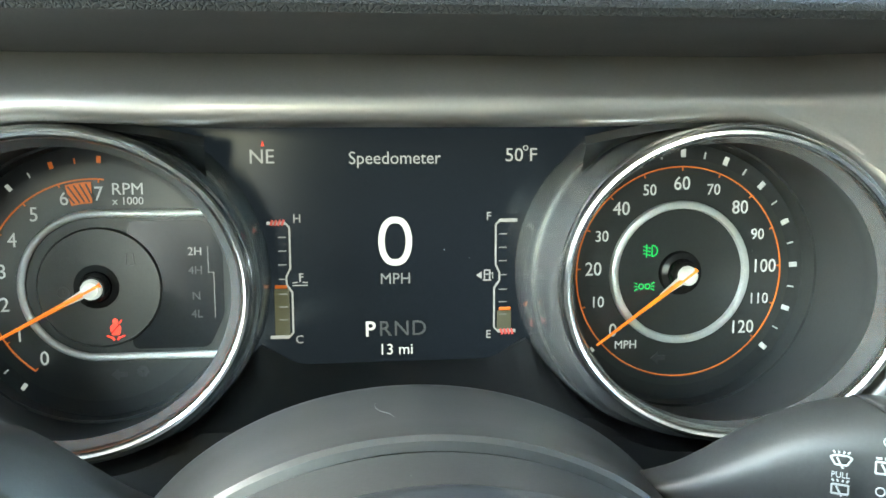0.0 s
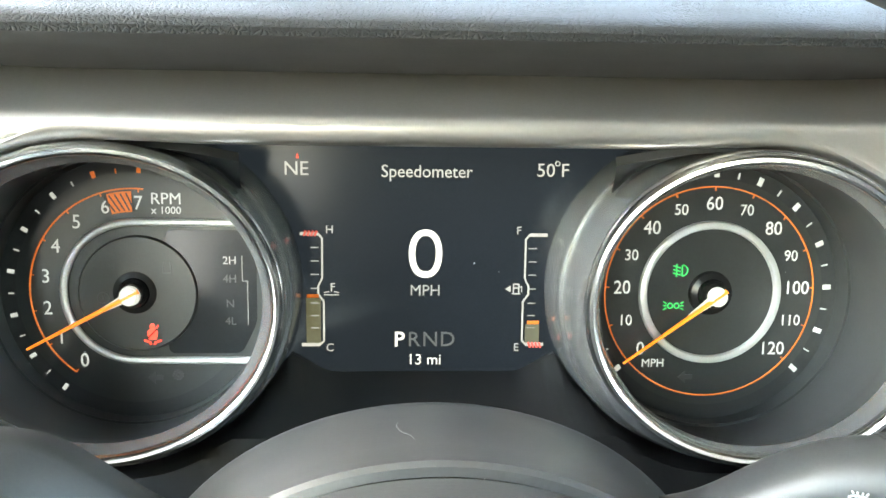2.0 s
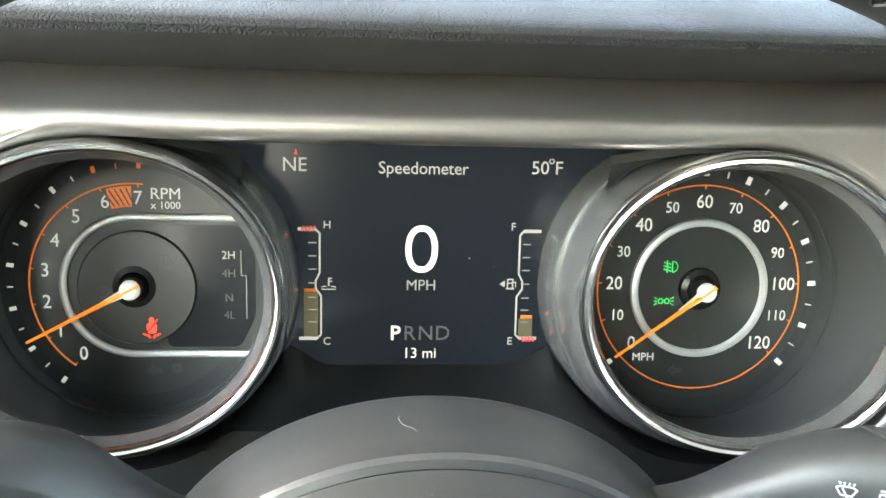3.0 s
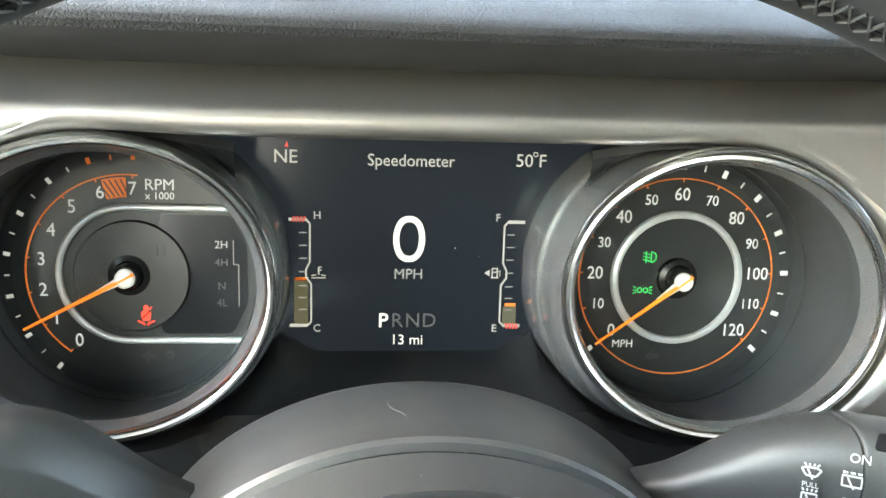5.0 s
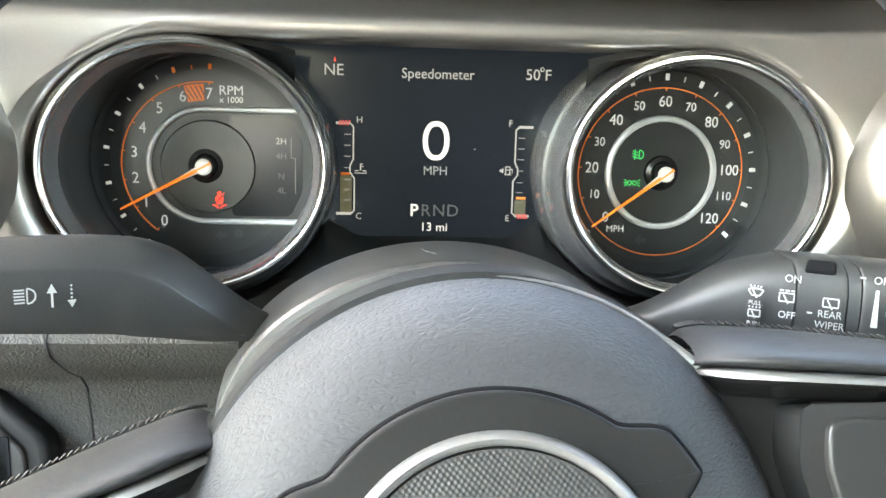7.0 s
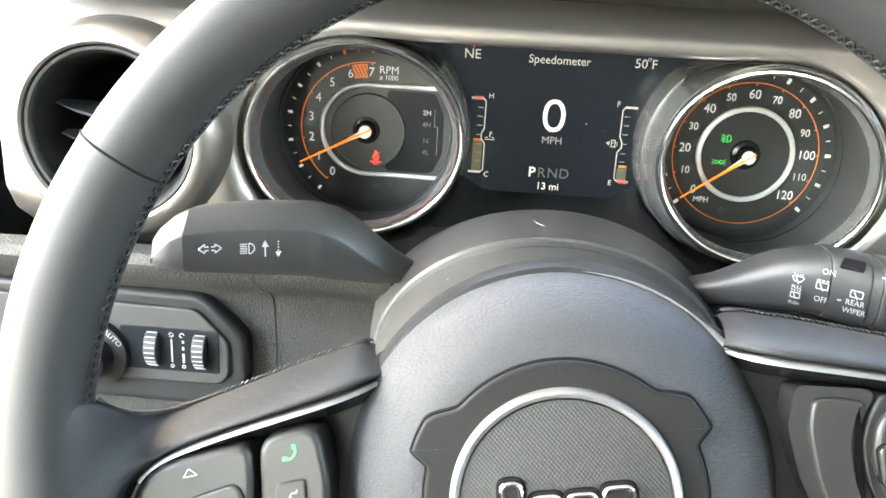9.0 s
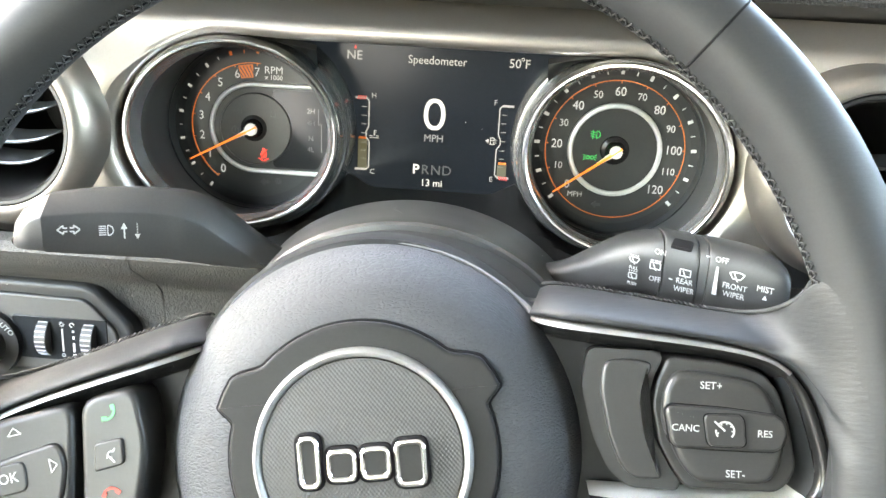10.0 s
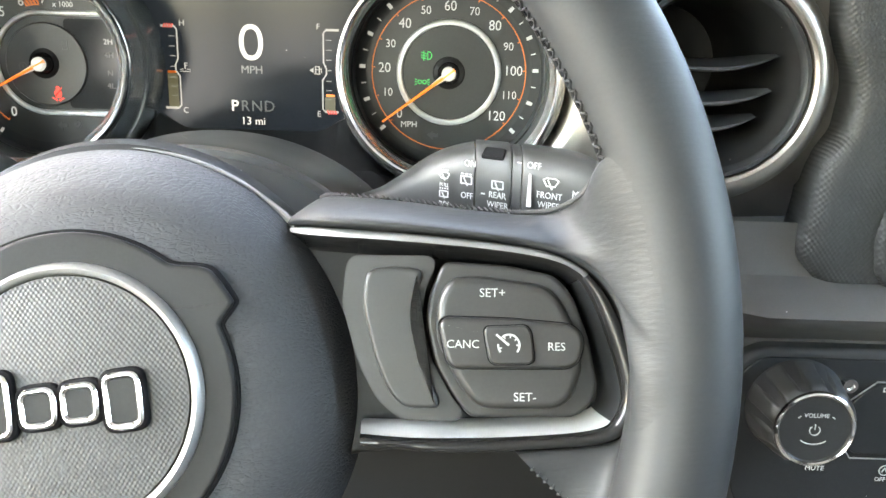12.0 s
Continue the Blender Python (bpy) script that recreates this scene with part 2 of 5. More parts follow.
def letters(body, height, deep=0.0002, align="CENTER", heavy=0.0, narrow=1.0):
    """Raised writing in the built-in font; height is that of a capital."""
    cu = bpy.data.curves.new("tmp", "FONT")
    cu.body, cu.size, cu.align_x, cu.align_y = body, height / 0.729, align, "CENTER"
    cu.extrude, cu.offset, cu.resolution_u = deep / 2, heavy, 3
    ob = new("tmp", cu)
    me = ob.evaluated_get(bpy.context.evaluated_depsgraph_get()).to_mesh()
    bm = bmesh.new()
    bm.from_mesh(me)
    bpy.data.objects.remove(ob)
    bpy.data.curves.remove(cu)
    bmesh.ops.remove_doubles(bm, verts=bm.verts, dist=1e-6)
    if narrow != 1.0:
        bmesh.ops.scale(bm, vec=(narrow, 1, 1), verts=bm.verts)
    return bm


def glide(pts, n=6):
    """A smooth curve through points of any dimension (Catmull-Rom)."""
    out = []
    for i in range(len(pts) - 1):
        p0, p1, p2, p3 = [np.array(pts[min(max(q, 0), len(pts) - 1)], float) for q in (i - 1, i, i + 1, i + 2)]
        for t in np.linspace(0, 1, n, endpoint=False):
            out.append(0.5 * (2 * p1 + (p2 - p0) * t + (2 * p0 - 5 * p1 + 4 * p2 - p3) * t * t + (3 * p1 - p0 - 3 * p2 + p3) * t ** 3))
    return out + [np.array(pts[-1], float)]


def smooth(a, b, x):
    t = min(1.0, max(0.0, (x - a) / (b - a)))
    return t * t * (3 - 2 * t)


def bars(strips, z0=0.0, z1=0.0003):
    """Thin flat strokes between points of a plane: (x0, y0, x1, y1, width)."""
    bm = bmesh.new()
    for x0, y0, x1, y1, w in strips:
        d = Vector((x1 - x0, y1 - y0))
        s = Vector((-d.y, d.x)).normalized() * w / 2
        q = [(x0 + s.x, y0 + s.y), (x0 - s.x, y0 - s.y), (x1 - s.x, y1 - s.y), (x1 + s.x, y1 + s.y)]
        lo = [bm.verts.new((*p, z0)) for p in q]
        hi = [bm.verts.new((*p, z1)) for p in q]
        bm.faces.new(hi)
        bm.faces.new(lo[::-1])
        for i in range(4):
            bm.faces.new((lo[i], lo[(i + 1) % 4], hi[(i + 1) % 4], hi[i]))
    return bm


def arc(cx, cy, r, a0, a1, k=16):
    return [(cx + r * math.cos(radians(a0 + (a1 - a0) * i / k)), cy + r * math.sin(radians(a0 + (a1 - a0) * i / k))) for i in range(k + 1)]


def strokes(path, w):
    return [(*path[i], *path[i + 1], w) for i in range(len(path) - 1)]


def box(x0, x1, y0, y1, z0, z1):
    return prism([(x0, y0), (x1, y0), (x1, y1), (x0, y1)], z0, z1)


FACE = pose(0, 0, 0, 90, 0, 0)


def face(x, y, z, spin=0.0):
    """A local plane that faces the driver: local x right, y up, z towards the driver."""
    return pose(x, y, z) @ FACE @ pose(0, 0, 0, 0, 0, spin)


# ---- the setting: ground outside and the plain cabin shell ----
tagged(part("ground", box(-40, 40, -40, 40, -1.5, -1.45), CONCRETE), "pale concrete ground outside the car", "ground", kind="structure")
tagged(part("floor", box(-0.55, 1.15, -2.4, 0.45, -0.82, -0.78), CARPET), "dark carpeted cabin floor", "floor", kind="structure")
# Unseen ceiling, made pale to bounce fill light onto upward faces.
tagged(part("ceiling", box(-0.55, 1.15, -2.4, 0.14, 0.58, 0.62), BOUNCE_LINING), "unseen pale grey ceiling that bounces fill light", "ceiling", kind="structure")


def shell(name, pieces, label):
    tagged(part(name, merge([box(*p) for p in pieces]), PLASTIC), label, "wall", kind="structure")


# Unseen walls; their closed stretches and openings are placed to steer the light.
shell("wall_left", [(-0.60, -0.55, -2.4, -1.20, -0.82, -0.45), (-0.60, -0.55, -2.4, -2.32, -0.45, 0.48), (-0.60, -0.55, -1.20, -0.72, -0.82, 0.48), (-0.60, -0.55, -0.72, -0.03, -0.82, -0.24), (-0.60, -0.55, -0.03, 0.45, -0.82, 0.14), (-0.60, -0.55, -2.4, 0.20, 0.48, 0.62), (-0.60, -0.55, -0.03, 0.10, 0.14, 0.48)], "unseen black left wall, openings placed to light the dash")
shell("wall_right", [(1.15, 1.20, -2.4, 0.45, -0.82, 0.02), (1.15, 1.20, -2.4, 0.20, 0.48, 0.62), (1.15, 1.20, -2.4, -0.85, 0.02, 0.48), (1.15, 1.20, -0.85, -0.12, 0.02, 0.10), (1.15, 1.20, -0.12, 0.10, 0.02, 0.48)], "unseen black right wall, one opening added for side light")
shell("wall_back", [(-0.60, 1.20, -2.45, -2.4, -0.82, -0.20), (-0.60, 1.20, -2.45, -2.4, 0.36, 0.62), (-0.60, -0.55, -2.45, -2.4, -0.20, 0.36), (-0.26, 1.20, -2.45, -2.4, -0.20, 0.36)], "unseen black back wall, opening placed for reflections and fill")
shell("wall_front", [(-0.60, 1.20, 0.45, 0.50, -0.82, 0.14), (-0.60, -0.55, 0.32, 0.45, 0.02, 0.20), (1.15, 1.20, 0.32, 0.45, 0.02, 0.20), (-0.60, 1.20, 0.14, 0.20, 0.52, 0.62)], "unseen black scuttle and header, windscreen opening sized for its light")

# ---- dashboard ----
dashboard = thing("dashboard", "dark grained vinyl dashboard with bronze-silver painted fascia", "dashboard")
LIP, SILL = 0.0606, -0.054
VX, VZ, VY = 0.2330, 0.009, -0.099


def hole():
    """Outline of the cluster opening: two rounds joined by a straight band, clockwise from the top."""
    sides = []
    for cx, cz, rx, rz in ((0.1108, 0.0038, 0.0602, 0.0580), (0.1112, 0.0038, 0.0628, 0.0580)):
        a = math.degrees(math.asin((cz - SILL) / rz))
        sides.append([(cx + rx * math.cos(radians(t)), cz + rz * math.sin(radians(t))) for t in np.linspace(180 - a, a - 180, 90)])
    right, left = sides[0], [(-x, z) for x, z in sides[1][::-1]]
    top = []
    for x in np.linspace(left[-1][0], right[0][0], 42)[1:-1]:
        e = smooth(0.07, 0.105, abs(x))
        top.append((x, LIP * (1 - e) + (right[0][1] if x > 0 else left[-1][1]) * e))
    low = [(x, SILL) for x in np.linspace(right[-1][0], left[0][0], 42)[1:-1]]
    return top + right + low + left


def fascia_y(x, z):
    """Depth of the fascia: an upright strip along the lip, a face that slopes back above it, and sides that come forward."""
    ax = abs(x)
    y = -0.0660 + 1.62 * 0.0012 * math.log(1 + math.exp((z - 0.0700) / 0.0012))
    high = smooth(0.035, 0.07, z)
    s = smooth(0.085 + 0.03 * high, 0.262 + 0.03 * high, ax)
    side = -0.091 + 0.5 * max(0.0, z - 0.066) + 0.25 * max(0.0, ax - 0.27)
    side += 0.9 * max(0.0, -0.034 - z) ** 1.2 * 3.0
    return y * (1 - s) + side * s - 0.0016 * math.exp(-((ax - 0.178) / 0.008) ** 2) * (1 - smooth(0.015, 0.05, z))


ring0 = hole()
away = []
for i, p in enumerate(ring0):
    a, b = Vector(ring0[i - 1]), Vector(ring0[(i + 1) % len(ring0)])
    t = (b - a).normalized()
    away.append(Vector((-t.y, t.x)))
rows = []
for d, dy in ((0, 0.045), (0, 0.0065), (0.0006, 0.0032), (0.0018, 0.0012), (0.0038, 0.0002)):
    rows.append([(p[0] + n.x * d, fascia_y(p[0], p[1]) + dy, p[1] + n.y * d) for p, n in zip(ring0, away)])
rim_ring = [(p[0] + n.x * 0.0062, p[1] + n.y * 0.0062) for p, n in zip(ring0, away)]
outer_ring = []
for (x, z), p in zip(rim_ring, ring0):
    ang = math.atan2(z, x * 0.28)
    k = max(abs(math.cos(ang)) / 0.30, abs(math.sin(ang)) / 0.086)
    outer_ring.append((math.cos(ang) / k * 1.0, max(-0.066, math.sin(ang) / k)))
for s in np.linspace(0, 1, 48):
    rows.append([(a[0] * (1 - s) + b[0] * s, fascia_y(a[0] * (1 - s) + b[0] * s, a[1] * (1 - s) + b[1] * s), a[1] * (1 - s) + b[1] * s) for a, b in zip(rim_ring, outer_ring)])
fascia_bm = loft(rows, close_u=True)
gone = [f for f in fascia_bm.faces if min((Vector((f.calc_center_median().x - s * VX, f.calc_center_median().z - VZ))).length for s in (-1, 1)) < 0.0435 or (f.calc_center_median().z < -0.0500 and abs(f.calc_center_median().x) < 0.152)]
bmesh.ops.delete(fascia_bm, geom=gone, context="FACES")
part("fascia", fascia_bm, FASCIA, dashboard, "bronze-silver painted fascia round the gauges", sharp=60)

pad_line = [(-0.020, 0.0800), (-0.037, 0.0838), (-0.050, 0.0868), (-0.064, 0.0898), (-0.0730, 0.0918), (-0.0772, 0.0938), (-0.0785, 0.0962), (-0.0765, 0.0988), (-0.070, 0.1018), (-0.050, 0.1085), (-0.020, 0.1170), (0.03, 0.1260), (0.12, 0.131), (0.30, 0.128), (0.45, 0.12)]
rows = []
for x in np.linspace(-0.54, 1.14, 120):
    f = smooth(0.165, 0.24, abs(x))
    rows.append([(x, y - f * 0.018 * smooth(-0.03, -0.070, y), z - f * 0.10 * max(0, z - 0.0975)) for y, z in pad_line])
part("pad_underside", loft([w[:6] for w in rows]), UNDERPAD, dashboard, "smooth dark underside of the overhanging pad")
part("upper_pad", loft([w[5:] for w in rows]), PAD, dashboard, "dark grained soft upper pad with overhanging edge")

# lower dash: a rolled bolster below the fascia and a knee panel
rows = []
low_line = [(-0.090, -0.0535), (-0.099, -0.056), (-0.102, -0.061), (-0.098, -0.068), (-0.080, -0.080), (-0.064, -0.088), (-0.056, -0.096), (-0.052, -0.120), (-0.046, -0.20), (0.02, -0.40), (0.15, -0.72)]
for x in np.linspace(-0.54, -0.1592, 60):
    rows.append([(x, y, z) for y, z in low_line])
part("lower_bolster", loft(rows), LOWDASH, dashboard, "dark grained lower dash bolster")
rows = []
for x in np.linspace(-0.1588, -0.0852, 30):
    rows.append([(x, y + 0.0006, z) for y, z in low_line])
part("knee_panel", loft(rows), LOWDASH, dashboard, "dark grained knee panel beside the column")
# The knee panel carried on under the column, coloured black for the shade there.
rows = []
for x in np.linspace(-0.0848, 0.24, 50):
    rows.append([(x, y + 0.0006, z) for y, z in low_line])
part("shaded_knee_panel", loft(rows), PLATE, dashboard, "knee panel under the column, blackened for the shade there")


# ---- instrument cluster ----
cluster = thing("instrument_cluster", "lit black instrument cluster with two round gauges and centre screen", "instrument cluster")
part("back_panel", prism(rect(0.36, 0.15, 0.02), -0.012, -0.004), GLOSS, cluster, m=face(0, 0, 0))
screen = part("display", prism(rounded([(-0.118, -0.0345), (0.118, -0.0345), (0.118, 0.066), (-0.118, 0.066)], 0.006), -0.003, 0.0, 0.0004), SCREEN, cluster, "dark colour display showing zero speed", m=face(0, 0, 0))
# lower sill of the cluster below the screen
sill_rows = []
for x in np.linspace(-0.165, 0.165, 90):
    bow = 0.004 - 0.0095 * smooth(0.036, 0.058, abs(x))
    under = 0.002 - math.sqrt(max(0.0, 0.0640 ** 2 - (abs(x) - 0.1135) ** 2))
    line = [(0.002, -0.0335 - bow + 0.004), (-0.002, -0.0340 - bow + 0.004), (-0.012, -0.040), (-0.030, -0.0475), (-0.034, -0.0495), (-0.0365, -0.056), (-0.040, -0.075), (-0.050, -0.100)]
    sill_rows.append([(x, y, min(z, under - 0.0004 * k)) for k, (y, z) in enumerate(line)])
part("lower_sill", loft(sill_rows), PLATE, cluster, "black sloping sill below the screen and gauges")


for s in (-1, 1):
    rows = []
    for i in range(15):
        a = radians(96 + 42 * i / 14)
        e = i / 14
        p = Vector((s * (0.1135 + 0.0612 * math.cos(a)), -0.030, 0.002 + 0.0612 * math.sin(a)))
        q = Vector((s * (0.107 - 0.040 * e), -0.058 + 0.018 * e, 0.0602 - 0.0062 * e ** 1.6))
        rows.append([tuple(p), tuple(p.lerp(q, 0.5) + Vector((0, 0, -0.0008))), tuple(q), (q.x, q.y + 0.002, q.z + 0.003)])
    part("shoulder", loft(rows), SATIN, cluster, "black shoulder between gauge tube and fascia lip")


def on_screen(name, bm, mat, x, z, h=0.0003, label=""):
    return part(name, bm, mat, screen, label, m=pose(x, z, h))


on_screen("heading_text", letters("NE", 0.0058), SCREENSOFT, -0.0515, 0.0495)
on_screen("heading_marker", prism([(-0.0006, -0.001), (0.0006, -0.001), (0, 0.0012)], 0, 0.0002), RED, -0.0510, 0.0548)
on_screen("title_text", letters("Speedometer", 0.0052, narrow=0.95), SCREENSOFT, 0.0005, 0.0488)
on_screen("temperature_text", letters("50 F", 0.0056), SCREENSOFT, 0.0515, 0.0497)
on_screen("degree_mark", lathe([(0.0007, 0), (0.0007, 0.0002), (0.0011, 0.0002), (0.0011, 0)], 20), SCREENSOFT, 0.0533, 0.0527)
zero_out = [(0.0068 * math.copysign(abs(math.cos(t)) ** 0.85, math.cos(t)), 0.0099 * math.copysign(abs(math.sin(t)) ** 0.95, math.sin(t))) for t in np.linspace(0, 2 * math.pi, 61)[:-1]]
on_screen("speed_digit", frame_plate([Vector(p) for p in zero_out], 0.0026, 0, 0.0002, 0.0001), SCREENWHITE, 0.0003, 0.0157)
on_screen("unit_text", letters("MPH", 0.0046), SCREENGREY, 0.0003, 0.0003)
for ch, x, mat in (("P", -0.0102, SCREENWHITE), ("R", -0.0042, SCREENDIM), ("N", 0.0026, SCREENDIM), ("D", 0.0097, SCREENDIM)):
    on_screen("gear_letter", letters(ch, 0.0064, heavy=0.00012 if ch == "P" else 0), mat, x, -0.0203)
on_screen("odometer_text", letters("13 mi", 0.0046), SCREENWHITE, 0.0002, -0.0288)


def side_gauge(s, x, hot, level):
    """Narrow bar gauge; s is 1 when its marks lie left of its line."""
    line = [(-0.0088 * s, 0.0238), (-0.0018 * s, 0.0238), (0, 0.0218), (0, 0.0055), (-0.0016 * s, 0.0022), (-0.0016 * s, -0.0010), (0.0006 * s, -0.0042), (0.0006 * s, -0.0206), (-0.0012 * s, -0.0224), (-0.0084 * s, -0.0224)]
    on_screen("gauge_outline", bars(strokes(line, 0.0007)), SCREENSOFT, x, 0)
    on_screen("gauge_end", bars([(-0.0088 * s, 0.0236, -0.0016 * s, 0.0236, 0.0013)]), SCREENSOFT, x, 0)
    on_screen("gauge_end", bars([(-0.0084 * s, -0.0222, -0.0010 * s, -0.0222, 0.0013)]), SCREENSOFT, x, 0)
    ticks = [(-0.0046 * s, z, -0.0014 * s, z, 0.0004) for z in (0.0180, 0.0125, 0.0070, 0.0012, -0.0048, -0.0100, -0.0152)]
    for mark in ticks:
        on_screen("gauge_mark", bars([mark]), SCREENGREY, x, 0)
    on_screen("gauge_hatching", bars([(k * 0.0014 * -s - 0.003 * s, hot - 0.0011, k * 0.0015 * -s - 0.0020 * s, hot + 0.0011, 0.0009) for k in range(4)]), HATCH, x, 0, 0.0005)
    on_screen("gauge_pointer", bars([(-0.0062 * s, level, -0.0014 * s, level, 0.0013)]), ORANGE, x, 0, 0.0005)
    on_screen("gauge_fill", bars([(-0.0036 * s, level - 0.001, -0.0036 * s, -0.0215, 0.0058)]), SCREENOLIVE, x, 0, 0.0001)


side_gauge(1, -0.0415, 0.0238, -0.0018)
side_gauge(-1, 0.0412, -0.0224, -0.0128)
for ch, x, z in (("H", -0.0385, 0.0252), ("C", -0.0385, -0.0236), ("F", 0.0383, 0.0252), ("E", 0.0383, -0.0236)):
    on_screen("gauge_letter", letters(ch, 0.0034), SCREENSOFT, x, z)
on_screen("thermometer_symbol", bars([(0, -0.0012, 0, 0.0022, 0.0006), (0, 0.002, 0.0014, 0.002, 0.0004), (0, 0.0008, 0.0014, 0.0008, 0.0004), (-0.003, -0.0016, -0.001, -0.0013, 0.0004), (0.001, -0.0013, 0.003, -0.0016, 0.0004), (-0.003, -0.0026, 0.003, -0.0026, 0.0004)]), SCREENSOFT, -0.0378, 0.0012)
on_screen("fuel_pump_symbol", merge([bars([(-0.0012, -0.0020, -0.0012, 0.0020, 0.0005), (0.0010, -0.0020, 0.0010, 0.0020, 0.0005), (-0.0014, 0.0020, 0.0012, 0.0020, 0.0005), (-0.0018, -0.0020, 0.0016, -0.0020, 0.0005), (-0.0012, 0.0004, 0.0010, 0.0004, 0.0004), (0.001, 0.001, 0.0022, 0.0004, 0.0003), (0.0022, 0.0012, 0.0022, -0.0014, 0.0003)]), prism([(-0.0046, 0), (-0.0024, -0.0014), (-0.0024, 0.0014)], 0, 0.0003)]), SCREENSOFT, 0.0378, 0.0012)


def gauge_shell(s, yaw, pitch, depth, cx, cz, big, tall, cy):
    """Tube, bowl, chrome ring and dial of one gauge; s is the side, depth the dial's y, big and tall the ring's half axes."""
    m = face(s * cx, cy, cz) @ pose(0, 0, 0, pitch, yaw, 0)
    q = tall / big
    part("bezel_ring", lathe([(big - 0.0042, -0.0050), (big - 0.0040, -0.0014), (big - 0.0034, 0.0002), (big - 0.0024, 0.0010), (big - 0.0012, 0.0009), (big - 0.0004, 0.0), (big, -0.0016), (big + 0.0002, -0.0030), (big + 0.0009, -0.0036), (big + 0.0011, -0.0048), (big + 0.0008, -0.010)], 128, squash=q), BEZEL, cluster, "polished chrome bezel ring", m=m)
    k = 96
    def hoop(y, rad, blend=0.0):
        out = []
        for i in range(k):
            t = 2 * math.pi * i / k
            a = Vector((s * 0.1135 + rad * math.cos(t), y, 0.002 + rad * math.sin(t)))
            b = m @ Vector(((big + 0.0004) * math.cos(t), (big + 0.0004) * q * math.sin(t), -0.006))
            out.append(a.lerp(b, blend))
        return out
    part("tube_base", loft([hoop(0.003, 0.0646), hoop(-0.010, 0.0636), hoop(-0.0215, 0.0628), hoop(-0.0228, 0.0622), hoop(-0.0230, 0.0608)], close_u=True), TUBE, cluster, "stepped satin black base of a gauge tube", sharp=50)
    part("gauge_tube", loft([hoop(-0.0225, 0.0612), hoop(-0.034, 0.0604), hoop(-0.044, 0.0598, 0.5), hoop(-0.05, 0.059, 1.0)], close_u=True), TUBE, cluster, "satin black tube round a gauge")
    rows = []
    lip = big - (0.0074 if s < 0 else 0.0058)
    for f, rr in ((1.0, big - 0.0040), (0.86, lip), (0.84, lip + 0.0004), (0.70, max(lip, 0.0535)), (0.45, 0.0542), (0.22, 0.0538), (0.13, 0.0534), (0.13, 0.0524), (0.04, 0.0518), (0.0, 0.0512), (0.0, 0.0455)):
        row = []
        for i in range(k):
            t = 2 * math.pi * i / k
            a = m @ Vector((rr * math.cos(t), q * rr * math.sin(t), -0.003))
            b = Vector((s * 0.1125 + rr * math.cos(t), depth - 0.0006, 0.0028 + rr * math.sin(t)))
            row.append(b.lerp(a, f))
        rows.append(row)
    part("bezel_lip", loft(rows[:2], close_u=True), TUBE, cluster, "satin grey sloping lip inside the bezel")
    part("gauge_bowl", loft(rows[1:], close_u=True), BOWL, cluster, "smooth black bowl inside a gauge", sharp=25)
    return part("dial", prism([Vector((0.0516 * math.cos(t), 0.0516 * math.sin(t))) for t in np.linspace(0, 2 * math.pi, 97)[:-1]], -0.004, 0.0), DIAL, cluster, "black dial face with white numerals", m=face(s * 0.1125, depth, 0.0032 if s > 0 else 0.0018))


speedo = gauge_shell(1, -14.6, 4, -0.0168, 0.1108, 0.0048, 0.0578, 0.0552, -0.0680)
tach = gauge_shell(-1, 10.0, 3, -0.0105, 0.1112, 0.0050, 0.0612, 0.0552, -0.0625)


def on_dial(dial, name, bm, mat, x=0.0, z=0.0, h=0.0004, spin=0.0, label=""):
    return part(name, bm, mat, dial, label, m=pose(x, z, h, 0, 0, spin))


def polar(r, a):
    return r * math.cos(radians(a)), r * math.sin(radians(a))


MPH0, MPHSTEP = 220.5, 2.175
on_dial(speedo, "orange_ring", lathe([(0.0418, 0), (0.0418, 0.0003), (0.0423, 0.0003), (0.0423, 0)], 128), ORANGE, h=0.0002)
for v in range(0, 125, 10):
    x, z = polar(0.0353, MPH0 - MPHSTEP * v)
    on_dial(speedo, "numeral", letters(str(v), 0.0055 if v % 20 == 0 else 0.0045, narrow=0.92), WHITE, x, z)
    a = MPH0 - MPHSTEP * v
    on_dial(speedo, "orange_tick", bars([(*polar(0.0405, a), *polar(0.042, a), 0.0005)]), ORANGE)
for i in range(25):
    a = MPH0 - MPHSTEP * 5 * i
    big = i % 2 == 0
    on_dial(speedo, "tick", bars([(*polar(0.0458, a), *polar(0.0490 if big else 0.0484, a), 0.0019 if big else 0.0006)]), WHITE, h=0.0006)
on_dial(speedo, "unit_text", letters("MPH", 0.0034), WHITE, -0.0215, -0.0288)
on_dial(speedo, "inner_ring", lathe([(0.0255, 0), (0.0255, 0.0012), (0.0259, 0.0020), (0.0272, 0.0022), (0.0283, 0.0016), (0.0287, 0)], 96), SILVER, label="satin silver inner ring")
on_dial(speedo, "inner_disc", lathe([(0, 0.0004), (0.0254, 0.0004), (0.0254, 0)], 64), DIAL)
on_dial(tach, "orange_arc", lathe([(0.0399, 0), (0.0399, 0.0003), (0.0405, 0.0003), (0.0405, 0)], 80, 84, 233), ORANGE, h=0.0002)
for v in range(0, 8):
    a = 233 - 20.9 * v
    x, z = polar(0.0345, a)
    on_dial(tach, "numeral", letters(str(v), 0.0056, narrow=0.92), WHITE, x, z)
    on_dial(tach, "orange_tick", bars([(*polar(0.0388, a), *polar(0.0402, a), 0.0005)]), ORANGE)
